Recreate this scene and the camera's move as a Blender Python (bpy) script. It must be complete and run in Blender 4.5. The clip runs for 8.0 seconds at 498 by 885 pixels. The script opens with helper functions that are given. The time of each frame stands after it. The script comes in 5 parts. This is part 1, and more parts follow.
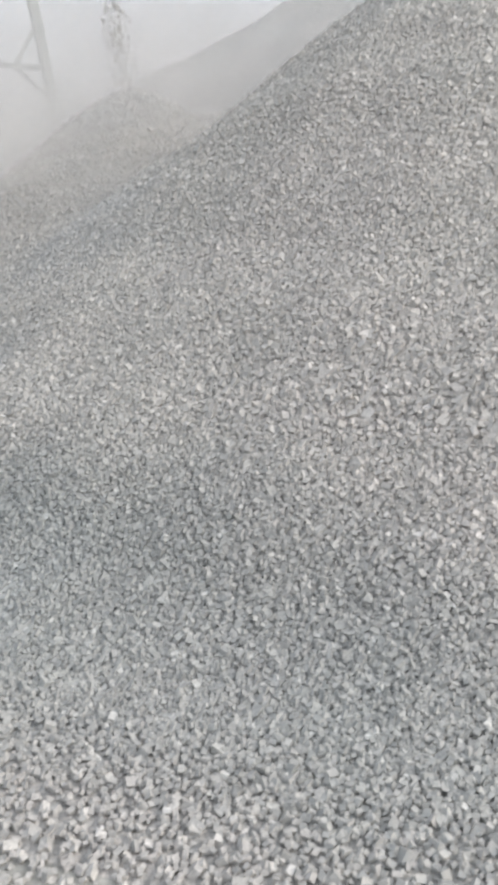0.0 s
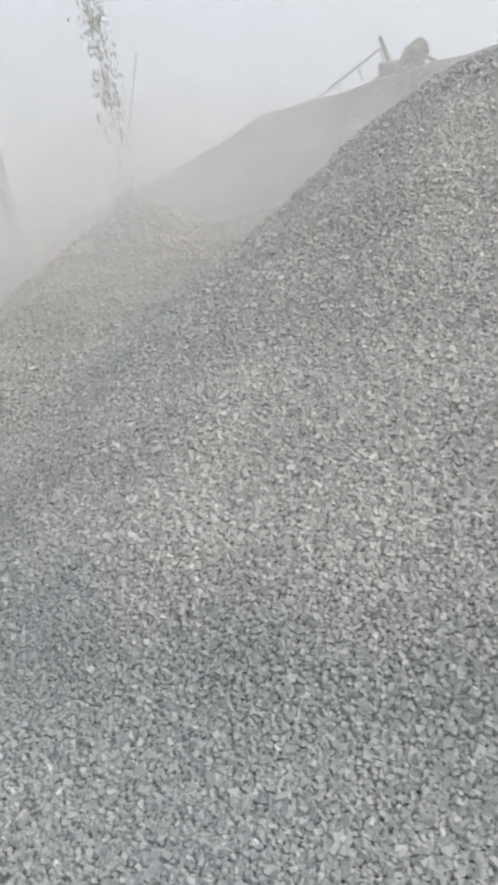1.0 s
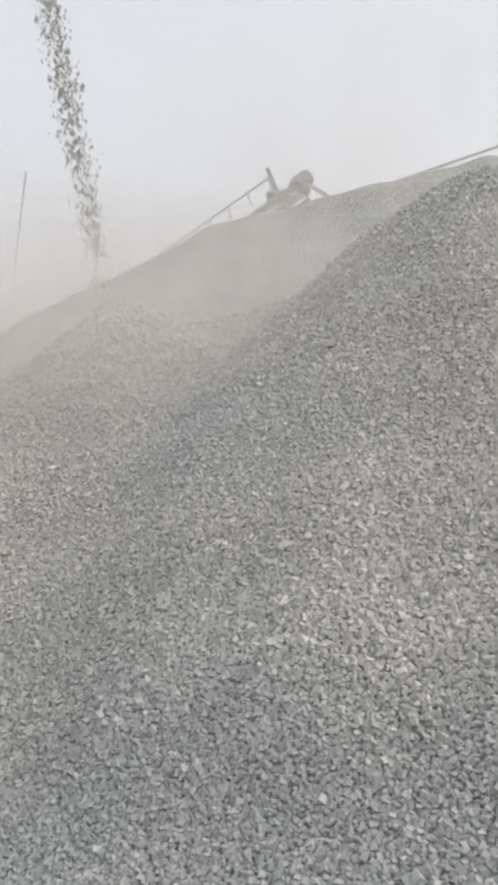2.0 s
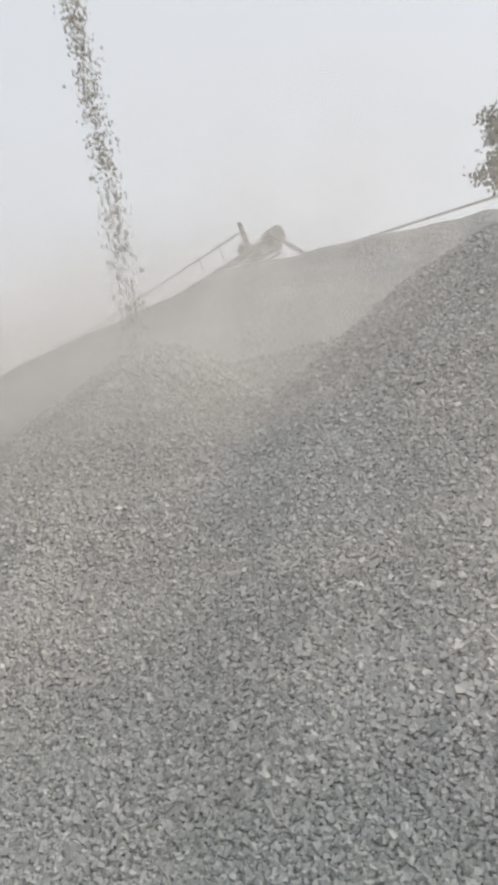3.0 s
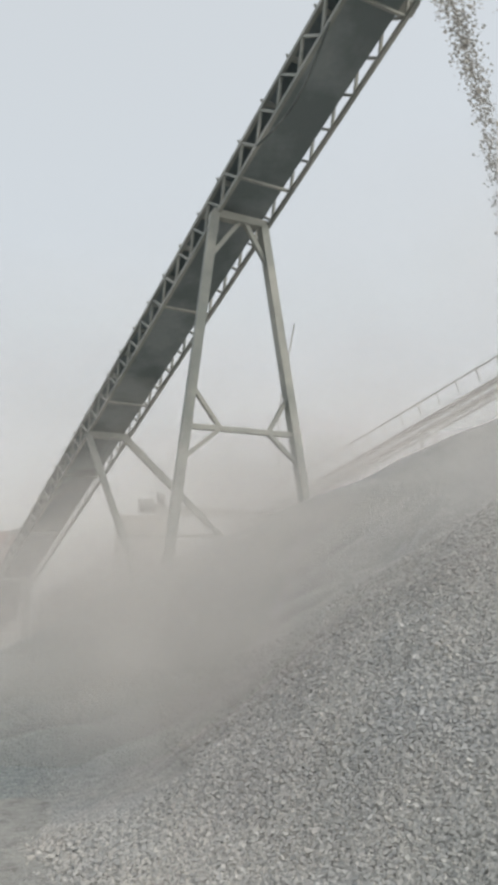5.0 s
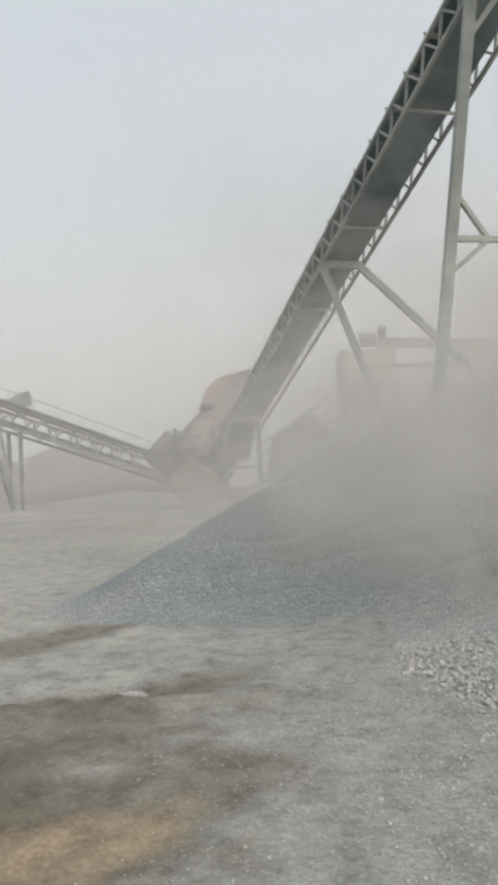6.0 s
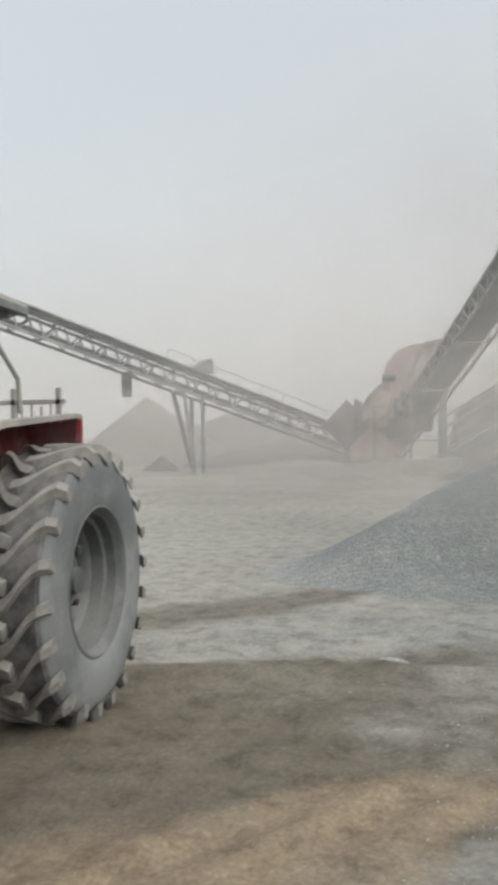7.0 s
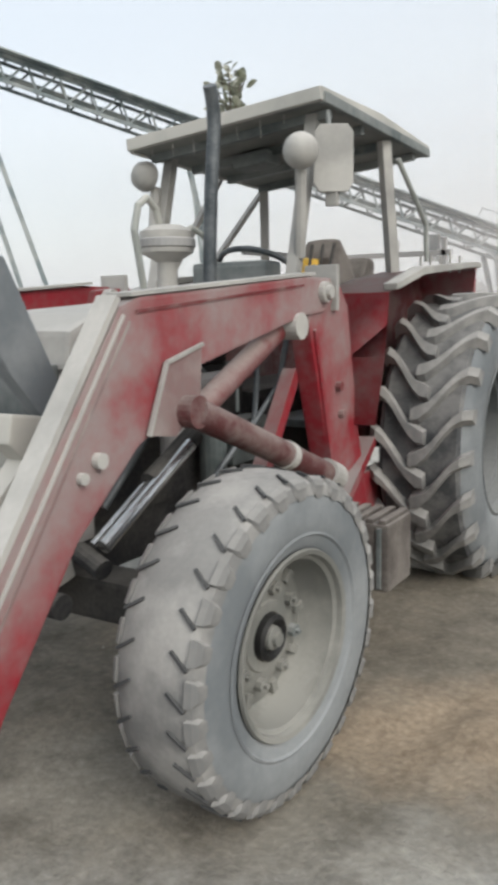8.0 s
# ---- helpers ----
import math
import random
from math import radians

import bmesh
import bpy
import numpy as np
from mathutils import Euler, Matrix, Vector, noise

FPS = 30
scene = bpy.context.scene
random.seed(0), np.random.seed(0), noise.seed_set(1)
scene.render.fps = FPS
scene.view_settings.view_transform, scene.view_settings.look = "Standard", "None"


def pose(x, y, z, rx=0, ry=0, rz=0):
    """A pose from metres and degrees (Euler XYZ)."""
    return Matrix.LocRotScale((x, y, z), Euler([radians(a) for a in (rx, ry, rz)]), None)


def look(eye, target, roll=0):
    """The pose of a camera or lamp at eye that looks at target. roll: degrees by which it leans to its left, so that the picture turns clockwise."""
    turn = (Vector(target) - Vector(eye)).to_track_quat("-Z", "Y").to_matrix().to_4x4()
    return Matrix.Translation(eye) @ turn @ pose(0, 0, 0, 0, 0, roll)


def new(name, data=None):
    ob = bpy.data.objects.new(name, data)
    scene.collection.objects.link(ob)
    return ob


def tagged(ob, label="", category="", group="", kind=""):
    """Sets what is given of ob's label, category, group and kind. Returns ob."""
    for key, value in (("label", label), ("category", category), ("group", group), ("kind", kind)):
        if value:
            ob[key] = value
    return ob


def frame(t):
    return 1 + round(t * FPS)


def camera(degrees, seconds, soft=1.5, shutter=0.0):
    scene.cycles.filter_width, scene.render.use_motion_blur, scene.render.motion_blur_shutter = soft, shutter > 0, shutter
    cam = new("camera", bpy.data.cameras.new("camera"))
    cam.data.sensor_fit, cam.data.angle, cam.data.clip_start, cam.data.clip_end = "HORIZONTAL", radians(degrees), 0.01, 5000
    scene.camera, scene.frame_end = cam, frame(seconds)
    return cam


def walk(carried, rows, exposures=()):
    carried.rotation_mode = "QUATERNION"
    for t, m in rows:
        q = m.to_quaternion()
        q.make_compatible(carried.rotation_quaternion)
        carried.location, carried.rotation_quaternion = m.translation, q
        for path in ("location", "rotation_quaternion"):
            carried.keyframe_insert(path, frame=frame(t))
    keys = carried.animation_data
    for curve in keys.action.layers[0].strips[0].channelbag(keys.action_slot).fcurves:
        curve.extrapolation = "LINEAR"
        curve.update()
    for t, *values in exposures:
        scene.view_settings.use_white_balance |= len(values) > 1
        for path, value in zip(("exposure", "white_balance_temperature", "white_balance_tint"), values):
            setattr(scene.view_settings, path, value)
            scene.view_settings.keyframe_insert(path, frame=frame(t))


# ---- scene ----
cam = camera(34.3, 8.0, soft=4.4, shutter=0.1)
PATH = [
    (0.0, (6.127, -3.508, 1.603), (7.912, 6.051, -0.728), -1.38),
    (0.2, (5.930, -3.430, 1.610), (7.710, 6.000, -1.540), -2.20),
    (0.5, (5.640, -3.280, 1.620), (7.486, 6.255, -0.763), -5.80),
    (0.6, (5.470, -3.130, 1.615), (7.753, 6.441, -0.173), -5.60),
    (1.0, (4.964, -2.581, 1.609), (7.859, 6.934, 0.566), -5.21),
    (1.5, (4.277, -2.154, 1.609), (7.798, 7.172, 0.808), -5.47),
    (1.7, (4.048, -1.997, 1.610), (8.052, 7.160, 1.296), -5.62),
    (2.8, (3.246, -1.217, 1.607), (8.418, 7.317, 2.255), -5.51),
    (3.0, (3.083, -1.070, 1.606), (8.258, 7.451, 2.393), -5.60),
    (3.2, (2.921, -0.925, 1.604), (7.741, 7.796, 2.444), -5.84),
    (3.5, (2.678, -0.723, 1.600), (6.635, 8.441, 2.209), -7.26),
    (3.7, (2.491, -0.599, 1.596), (5.741, 8.759, 2.965), -5.49),
    (4.0, (2.260, -0.657, 1.667), (5.591, 8.739, 2.460), -1.93),
    (4.5, (1.766, -0.878, 1.781), (4.719, 8.573, 3.183), -2.90),
    (4.7, (1.530, -0.867, 1.764), (4.455, 8.426, 4.019), -2.25),
    (5.8, (0.165, -0.210, 1.621), (0.323, 9.774, 2.160), -2.32),
    (6.0, (-0.001, -0.003, 1.604), (0.002, 9.995, 1.840), -2.83),
    (6.2, (-0.298, 0.192, 1.584), (-0.479, 10.161, 2.352), -3.53),
    (6.5, (-0.497, 0.240, 1.572), (-1.465, 10.160, 2.402), -2.64),
    (7.0, (-0.804, -0.124, 1.626), (-2.760, 9.682, 1.553), -0.90),
    (7.2, (-0.881, -0.195, 1.588), (-4.067, 9.262, 0.939), 1.33),
    (7.5, (-1.080, -0.231, 1.533), (-5.196, 8.791, 0.243), -1.26),
    (7.8, (-1.322, -0.216, 1.525), (-5.963, 8.512, 0.010), -2.67),
    (8.0, (-1.462, -0.256, 1.525), (-6.637, 8.149, -0.084), -1.05),
]
walk(cam, [(t, look(eye, target, roll)) for t, eye, target, roll in PATH], [
    (0.0, 0.38, 6300, 11), (0.5, 0.54, 6250, 9), (1.0, 0.35, 6350, 10), (1.5, 0.31, 6500, 11), (3.0, 0.25, 6650, 11), (3.5, 0.19, 6600, 11), (4.0, 0.12, 6550, 10),
    (4.5, 0.12, 6500, 9), (6.0, 0.08, 6550, 8), (6.5, 0.06, 6550, 8), (7.0, 0.1, 6550, 8), (7.5, 0.3, 6450, 9), (8.0, 0.42, 6350, 9)])

# ---- world, sun, exposure ----
world = bpy.data.worlds.new("hazy_sky")
scene.world = world
world.use_nodes = True
wn = world.node_tree.nodes
wl = world.node_tree.links
wn.clear()
w_sky = wn.new("ShaderNodeTexSky")
w_sky.sky_type = 'NISHITA'
w_sky.sun_disc = False
w_sky.sun_elevation = radians(34)
w_sky.sun_rotation = radians(115)
w_sky.dust_density = 4.0
w_sky.air_density = 1.2
w_bg = wn.new("ShaderNodeBackground")
w_bg.inputs["Strength"].default_value = 0.035
w_haze = wn.new("ShaderNodeBackground")
w_haze.inputs["Color"].default_value = (0.715, 0.74, 0.757, 1)
w_haze.inputs["Strength"].default_value = 0.77
w_add = wn.new("ShaderNodeAddShader")
w_out = wn.new("ShaderNodeOutputWorld")
wl.new(w_sky.outputs["Color"], w_bg.inputs["Color"])
wl.new(w_bg.outputs["Background"], w_add.inputs[0])
wl.new(w_haze.outputs["Background"], w_add.inputs[1])
wl.new(w_add.outputs["Shader"], w_out.inputs["Surface"])
sun = new("sun", bpy.data.lights.new("sun", 'SUN'))
sun.data.energy = 1.5
sun.data.angle = radians(40)
sun.data.color = (1.0, 0.97, 0.92)
sun.matrix_world = look((12, -6, 9), (0, 0, 0))


# ---- materials ----
def material(name, rough=0.9, metal=0.0):
    m = bpy.data.materials.new(name)
    m.use_nodes = True
    b = m.node_tree.nodes["Principled BSDF"]
    b.inputs["Roughness"].default_value = rough
    b.inputs["Metallic"].default_value = metal
    b.inputs["Specular IOR Level"].default_value = 0.25
    return m, m.node_tree.nodes, m.node_tree.links, b


def ramp(nodes, stops):
    r = nodes.new("ShaderNodeValToRGB")
    while len(r.color_ramp.elements) < len(stops):
        r.color_ramp.elements.new(0.5)
    for e, (p, c) in zip(r.color_ramp.elements, stops):
        e.position = p
        e.color = (*c, 1)
    return r


def noise_node(nodes, links, scale, detail=4, coords="Object", rough=0.55):
    c = nodes.new("ShaderNodeTexCoord")
    n = nodes.new("ShaderNodeTexNoise")
    n.inputs["Scale"].default_value = scale
    n.inputs["Detail"].default_value = detail
    n.inputs["Roughness"].default_value = rough
    links.new(c.outputs[coords], n.inputs["Vector"])
    return n


def mix(nodes, links, a, b, fac, blend='MIX'):
    m = nodes.new("ShaderNodeMix")
    m.data_type = 'RGBA'
    m.blend_type = blend
    for sock, v in ((m.inputs[6], a), (m.inputs[7], b), (m.inputs[0], fac)):
        if isinstance(v, (int, float)):
            sock.default_value = v
        elif isinstance(v, tuple):
            sock.default_value = (*v, 1)
        else:
            links.new(v, sock)
    return m.outputs[2]


def bump(nodes, links, b, height, strength, distance):
    n = nodes.new("ShaderNodeBump")
    n.inputs["Strength"].default_value = strength
    n.inputs["Distance"].default_value = distance
    links.new(height, n.inputs["Height"])
    links.new(n.outputs["Normal"], b.inputs["Normal"])


def worn(name, base, dust=(0.47, 0.45, 0.41), amount=0.5, rough=0.75, metal=0.0, scale=3.0, dark=None, top=0.5):
    """A painted, rubber or metal surface with quarry dust on it: patches, streaks, and more of it on upward faces."""
    m, n, l, b = material(name, rough, metal)
    big = noise_node(n, l, scale, 5)
    fine = noise_node(n, l, scale * 14, 4)
    r = ramp(n, ((0.42, (0, 0, 0)), (0.60, (1, 1, 1))))
    l.new(big.outputs["Fac"], r.inputs["Fac"])
    geo = n.new("ShaderNodeNewGeometry")
    sep = n.new("ShaderNodeSeparateXYZ")
    l.new(geo.outputs["Normal"], sep.inputs["Vector"])
    up = n.new("ShaderNodeMapRange")
    up.inputs["From Min"].default_value = 0.1
    up.inputs["From Max"].default_value = 0.9
    up.inputs["To Max"].default_value = top
    l.new(sep.outputs["Z"], up.inputs["Value"])
    mul = n.new("ShaderNodeMath")
    mul.operation = 'MULTIPLY_ADD'
    mul.inputs[1].default_value = amount
    l.new(r.outputs["Color"], mul.inputs[0])
    l.new(up.outputs["Result"], mul.inputs[2])
    grain = n.new("ShaderNodeMath")
    grain.operation = 'MULTIPLY_ADD'
    grain.inputs[1].default_value = 0.5
    grain.inputs[2].default_value = -0.2
    l.new(fine.outputs["Fac"], grain.inputs[0])
    tot = n.new("ShaderNodeMath")
    tot.operation = 'ADD'
    tot.use_clamp = True
    l.new(mul.outputs[0], tot.inputs[0])
    l.new(grain.outputs[0], tot.inputs[1])
    tone = mix(n, l, base, dark or tuple(c * 0.6 for c in base), fine.outputs["Fac"])
    l.new(mix(n, l, tone, dust, tot.outputs[0]), b.inputs["Base Color"])
    bump(n, l, b, fine.outputs["Fac"], 0.25, 0.004)
    return m


STEEL = worn("dusty_pale_steel", (0.30, 0.32, 0.30), (0.46, 0.45, 0.41), 0.45, 0.6, 0.1, 1.2)
STEEL_DARK = worn("dusty_dark_steel", (0.10, 0.12, 0.12), (0.36, 0.37, 0.36), 0.45, 0.7, 0.1, 1.6)
BELT = worn("belt_rubber", (0.19, 0.222, 0.228), (0.36, 0.392, 0.398), 0.45, 0.85, 0.0, 0.7, top=0.3)
STEEL_BLUE = worn("blue_grey_truss_steel", (0.16, 0.20, 0.21), (0.42, 0.43, 0.41), 0.45, 0.65, 0.1, 1.2)
RED_PAINT = worn("red_paint_dusty", (0.27, 0.024, 0.034), (0.27, 0.24, 0.23), 0.74, 0.5, 0.0, 1.5, top=0.75)
RED_DARK = worn("dark_red_paint_dusty", (0.16, 0.022, 0.026), (0.27, 0.22, 0.205), 0.45, 0.6, 0.0, 6.0, top=0.5)
RUBBER = worn("tyre_rubber_dusty", (0.165, 0.181, 0.192), (0.33, 0.342, 0.344), 0.4, 0.9, 0.0, 2.0, top=0.35)
TREAD = worn("tread_rubber_dusty", (0.19, 0.19, 0.187), (0.37, 0.36, 0.34), 0.6, 0.92, 0.0, 3.5, top=0.5)
# groove rubber coloured darker to carry the shade inside the gaps
GROOVE_SHADE = worn("shaded_groove_rubber", (0.05, 0.052, 0.055), (0.17, 0.17, 0.165), 0.35, 0.92, 0.0, 3.5, top=0.3)
REAR_GROOVE_SHADE = worn("dusty_shaded_groove_rubber", (0.07, 0.073, 0.077), (0.25, 0.245, 0.235), 0.5, 0.92, 0.0, 5.0, top=0.4)
GUARD = worn("blue_grey_guard_paint", (0.17, 0.19, 0.205), (0.27, 0.285, 0.29), 0.5, 0.65, 0.1, 4.0, top=0.3)
RIM = worn("rim_paint_dusty", (0.175, 0.178, 0.165), (0.29, 0.285, 0.26), 0.5, 0.7, 0.0, 4.0)
RIM_GREY = worn("rim_grey_dusty", (0.10, 0.112, 0.116), (0.25, 0.255, 0.25), 0.35, 0.7, 0.0, 3.0)
IRON = worn("engine_iron_grime", (0.022, 0.023, 0.026), (0.15, 0.14, 0.125), 0.25, 0.7, 0.2, 4.0, top=0.45)
CHROME = worn("cylinder_rod_chrome", (0.60, 0.61, 0.63), (0.5, 0.49, 0.46), 0.25, 0.22, 0.9, 6.0, top=0.15)
BLACK_PIPE = worn("black_exhaust_pipe", (0.06, 0.07, 0.078), (0.27, 0.285, 0.29), 0.3, 0.5, 0.3, 5.0, top=0.2)
# canopy underside darker than its top: the shade is in the colour
CANOPY_SHADE = worn("canopy_shaded_underside", (0.16, 0.17, 0.165), (0.33, 0.33, 0.30), 0.4, 0.75, 0.0, 2.0, top=0.0)
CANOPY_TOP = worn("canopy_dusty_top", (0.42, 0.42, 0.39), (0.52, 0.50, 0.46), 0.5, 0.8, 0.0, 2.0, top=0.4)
PALE = worn("pale_dusty_paint", (0.34, 0.335, 0.315), (0.49, 0.475, 0.445), 0.5, 0.7, 0.0, 3.0)
SEAT = worn("seat_vinyl_dusty", (0.10, 0.088, 0.08), (0.30, 0.275, 0.25), 0.4, 0.7, 0.0, 4.0)
YELLOW = worn("yellow_plastic", (0.75, 0.46, 0.05), (0.6, 0.5, 0.3), 0.2, 0.5, 0.0, 5.0, top=0.1)
CONCRETE = worn("pale_concrete", (0.50, 0.49, 0.45), (0.58, 0.56, 0.51), 0.5, 0.9, 0.0, 1.0)
PLANT_PINK = worn("rusty_plant_sheet", (0.62, 0.465, 0.435), (0.70, 0.64, 0.61), 0.5, 0.85, 0.0, 0.8)
PLANT_GREY = worn("grey_plant_sheet", (0.34, 0.34, 0.335), (0.54, 0.52, 0.50), 0.5, 0.8, 0.0, 0.8)
BARK = worn("dusty_bark", (0.10, 0.08, 0.06), (0.3, 0.28, 0.25), 0.4, 0.95, 0.0, 4.0)
LEAF = worn("dusty_leaf", (0.07, 0.09, 0.045), (0.27, 0.27, 0.22), 0.6, 0.8, 0.0, 1.5)

RED_PALE = worn("red_paint_under_dust", (0.24, 0.155, 0.15), (0.32, 0.30, 0.28), 0.7, 0.7, 0.0, 2.5, top=0.5)
HUB_BLACK = worn("greasy_black_hub", (0.010, 0.010, 0.011), (0.08, 0.08, 0.075), 0.15, 0.5, 0.0, 9.0, top=0.1)
RED_GRIMY = worn("grimy_brown_red_paint", (0.11, 0.03, 0.032), (0.25, 0.21, 0.195), 0.5, 0.6, 0.0, 9.0, top=0.45)
LEAF_PALE = worn("leaf_under_stone_dust", (0.17, 0.19, 0.12), (0.42, 0.42, 0.36), 0.6, 0.8, 0.0, 9.0)


def gravel_material(name, islands):
    m, n, l, b = material(name, 0.92)
    if islands:
        g = n.new("ShaderNodeNewGeometry")
        o = n.new("ShaderNodeObjectInfo")
        add = n.new("ShaderNodeMath")
        add.operation = 'ADD'
        l.new(g.outputs["Random Per Island"], add.inputs[0])
        l.new(o.outputs["Random"], add.inputs[1])
        fr = n.new("ShaderNodeMath")
        fr.operation = 'FRACT'
        l.new(add.outputs[0], fr.inputs[0])
        pick = fr.outputs[0]
    else:
        c = n.new("ShaderNodeTexCoord")
        v = n.new("ShaderNodeTexVoronoi")
        v.inputs["Scale"].default_value = 30.0
        l.new(c.outputs["Object"], v.inputs["Vector"])
        s = n.new("ShaderNodeSeparateColor")
        l.new(v.outputs["Color"], s.inputs["Color"])
        pick = s.outputs[0]
    r = ramp(n, ((0.0, (0.41, 0.41, 0.402)), (0.25, (0.455, 0.452, 0.44)), (0.5, (0.51, 0.497, 0.483)), (0.75, (0.54, 0.535, 0.516)), (0.93, (0.585, 0.572, 0.55)), (1.0, (0.70, 0.69, 0.67))))
    l.new(pick, r.inputs["Fac"])
    patch = noise_node(n, l, 0.45, 4)
    pr = ramp(n, ((0.35, (0.95, 0.95, 0.945)), (0.5, (1.01, 0.988, 0.955)), (0.66, (1.025, 0.99, 0.962))))
    l.new(patch.outputs["Fac"], pr.inputs["Fac"])
    col = mix(n, l, r.outputs["Color"], pr.outputs["Color"], 1.0, 'MULTIPLY')
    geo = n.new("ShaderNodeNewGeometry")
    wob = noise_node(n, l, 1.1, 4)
    # three elliptical zones tinted darker and bluer, with ragged rims
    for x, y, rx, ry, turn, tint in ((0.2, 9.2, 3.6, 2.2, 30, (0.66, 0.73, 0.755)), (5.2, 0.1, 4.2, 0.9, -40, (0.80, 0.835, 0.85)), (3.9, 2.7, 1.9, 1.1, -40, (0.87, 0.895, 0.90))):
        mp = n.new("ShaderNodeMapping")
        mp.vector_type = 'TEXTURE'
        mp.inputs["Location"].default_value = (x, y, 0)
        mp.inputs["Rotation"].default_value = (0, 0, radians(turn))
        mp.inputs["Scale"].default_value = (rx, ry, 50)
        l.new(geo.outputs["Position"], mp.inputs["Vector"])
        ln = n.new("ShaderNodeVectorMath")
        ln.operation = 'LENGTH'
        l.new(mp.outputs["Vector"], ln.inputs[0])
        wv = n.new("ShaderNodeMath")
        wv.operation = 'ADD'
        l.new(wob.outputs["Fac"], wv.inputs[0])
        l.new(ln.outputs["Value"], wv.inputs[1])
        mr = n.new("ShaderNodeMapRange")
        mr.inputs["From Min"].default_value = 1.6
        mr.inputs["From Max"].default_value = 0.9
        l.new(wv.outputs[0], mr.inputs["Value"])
        zone_tint = mix(n, l, (1.0, 1.0, 1.0), tint, mr.outputs["Result"])
        col = mix(n, l, col, zone_tint, 1.0, 'MULTIPLY')
    grain = noise_node(n, l, 90.0, 3)
    gr = ramp(n, ((0.3, (0.8, 0.8, 0.8)), (0.7, (1.12, 1.12, 1.12))))
    l.new(grain.outputs["Fac"], gr.inputs["Fac"])
    l.new(mix(n, l, col, gr.outputs["Color"], 1.0, 'MULTIPLY'), b.inputs["Base Color"])
    if islands:
        bump(n, l, b, grain.outputs["Fac"], 0.12, 0.002)
    else:
        bump(n, l, b, v.outputs["Distance"], 1.0, 0.03)
        n["Bump"].invert = True
    return m


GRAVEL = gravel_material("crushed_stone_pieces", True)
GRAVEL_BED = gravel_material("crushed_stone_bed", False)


def far_pile_material():
    m, n, l, b = material("far_stone_pile", 0.95)
    a = noise_node(n, l, 6.0, 6)
    r = ramp(n, ((0.3, (0.20, 0.20, 0.19)), (0.7, (0.33, 0.32, 0.30))))
    l.new(a.outputs["Fac"], r.inputs["Fac"])
    l.new(r.outputs["Color"], b.inputs["Base Color"])
    bump(n, l, b, a.outputs["Fac"], 0.8, 0.15)
    return m


FAR_PILE = far_pile_material()


def ground_material():
    m, n, l, b = material("dusty_quarry_ground", 0.95)
    broad = noise_node(n, l, 0.22, 5)
    mid = noise_node(n, l, 1.3, 6)
    fine = noise_node(n, l, 38.0, 5, rough=0.7)
    # pale rock flour over most of the yard
    r = ramp(n, ((0.3, (0.40, 0.383, 0.345)), (0.55, (0.47, 0.456, 0.415)), (0.75, (0.52, 0.508, 0.465))))
    l.new(broad.outputs["Fac"], r.inputs["Fac"])
    # brown churned earth where the machines turn, painted shade under the tractor, grey stone chips beside the heap
    geo = n.new("ShaderNodeNewGeometry")

    def spot(x, y, rx, ry, turn):
        mp = n.new("ShaderNodeMapping")
        mp.vector_type = 'TEXTURE'
        mp.inputs["Location"].default_value = (x, y, 0)
        mp.inputs["Rotation"].default_value = (0, 0, radians(turn))
        mp.inputs["Scale"].default_value = (rx, ry, 50)
        l.new(geo.outputs["Position"], mp.inputs["Vector"])
        ln = n.new("ShaderNodeVectorMath")
        ln.operation = 'LENGTH'
        l.new(mp.outputs["Vector"], ln.inputs[0])
        w = n.new("ShaderNodeMath")
        w.operation = 'MULTIPLY_ADD'
        w.inputs[1].default_value = 1.5
        l.new(mid.outputs["Fac"], w.inputs[0])
        l.new(ln.outputs["Value"], w.inputs[2])
        mr = n.new("ShaderNodeMapRange")
        mr.inputs["From Min"].default_value = 1.9
        mr.inputs["From Max"].default_value = 1.35
        l.new(w.outputs[0], mr.inputs["Value"])
        return mr.outputs["Result"]
    brown = mix(n, l, (0.155, 0.134, 0.102), (0.275, 0.247, 0.20), mid.outputs["Fac"])
    grey = mix(n, l, (0.29, 0.289, 0.272), (0.44, 0.434, 0.41), fine.outputs["Fac"])
    col = r.outputs["Color"]
    col = mix(n, l, col, grey, spot(2.6, 3.4, 5.2, 7.0, 20))
    # the last two spots also paint the tractor's shade onto the ground
    for p in ((-2.3, 3.4, 2.0, 1.7, 15), (-1.7, 4.9, 2.0, 0.8, 15), (-2.6, 7.2, 2.2, 0.5, 42), (-1.1, 5.7, 1.3, 0.42, 20), (-1.3, 3.3, 1.9, 0.75, 38), (-2.9, 4.5, 1.6, 1.0, 20), (-3.4, 1.9, 1.6, 1.5, 0), (-2.7, 3.6, 2.0, 1.7, 0)):
        sp = n.new("ShaderNodeMath")
        sp.operation = 'MULTIPLY'
        sp.inputs[1].default_value = 0.75
        l.new(spot(*p), sp.inputs[0])
        col = mix(n, l, col, brown, sp.outputs[0])
    ochre = mix(n, l, (0.30, 0.228, 0.155), (0.43, 0.35, 0.26), fine.outputs["Fac"])
    for p in ((-1.75, 2.65, 1.2, 0.5, 22), (-1.0, 3.4, 0.8, 0.3, 30)):
        col = mix(n, l, col, ochre, spot(*p))
    col = mix(n, l, col, grey, spot(-1.7, 0.9, 1.6, 0.75, 20))
    mott = noise_node(n, l, 4.5, 8, rough=0.72)
    mr2 = ramp(n, ((0.32, (0.62, 0.61, 0.59)), (0.5, (1.0, 1.0, 1.0)), (0.68, (1.2, 1.19, 1.17))))
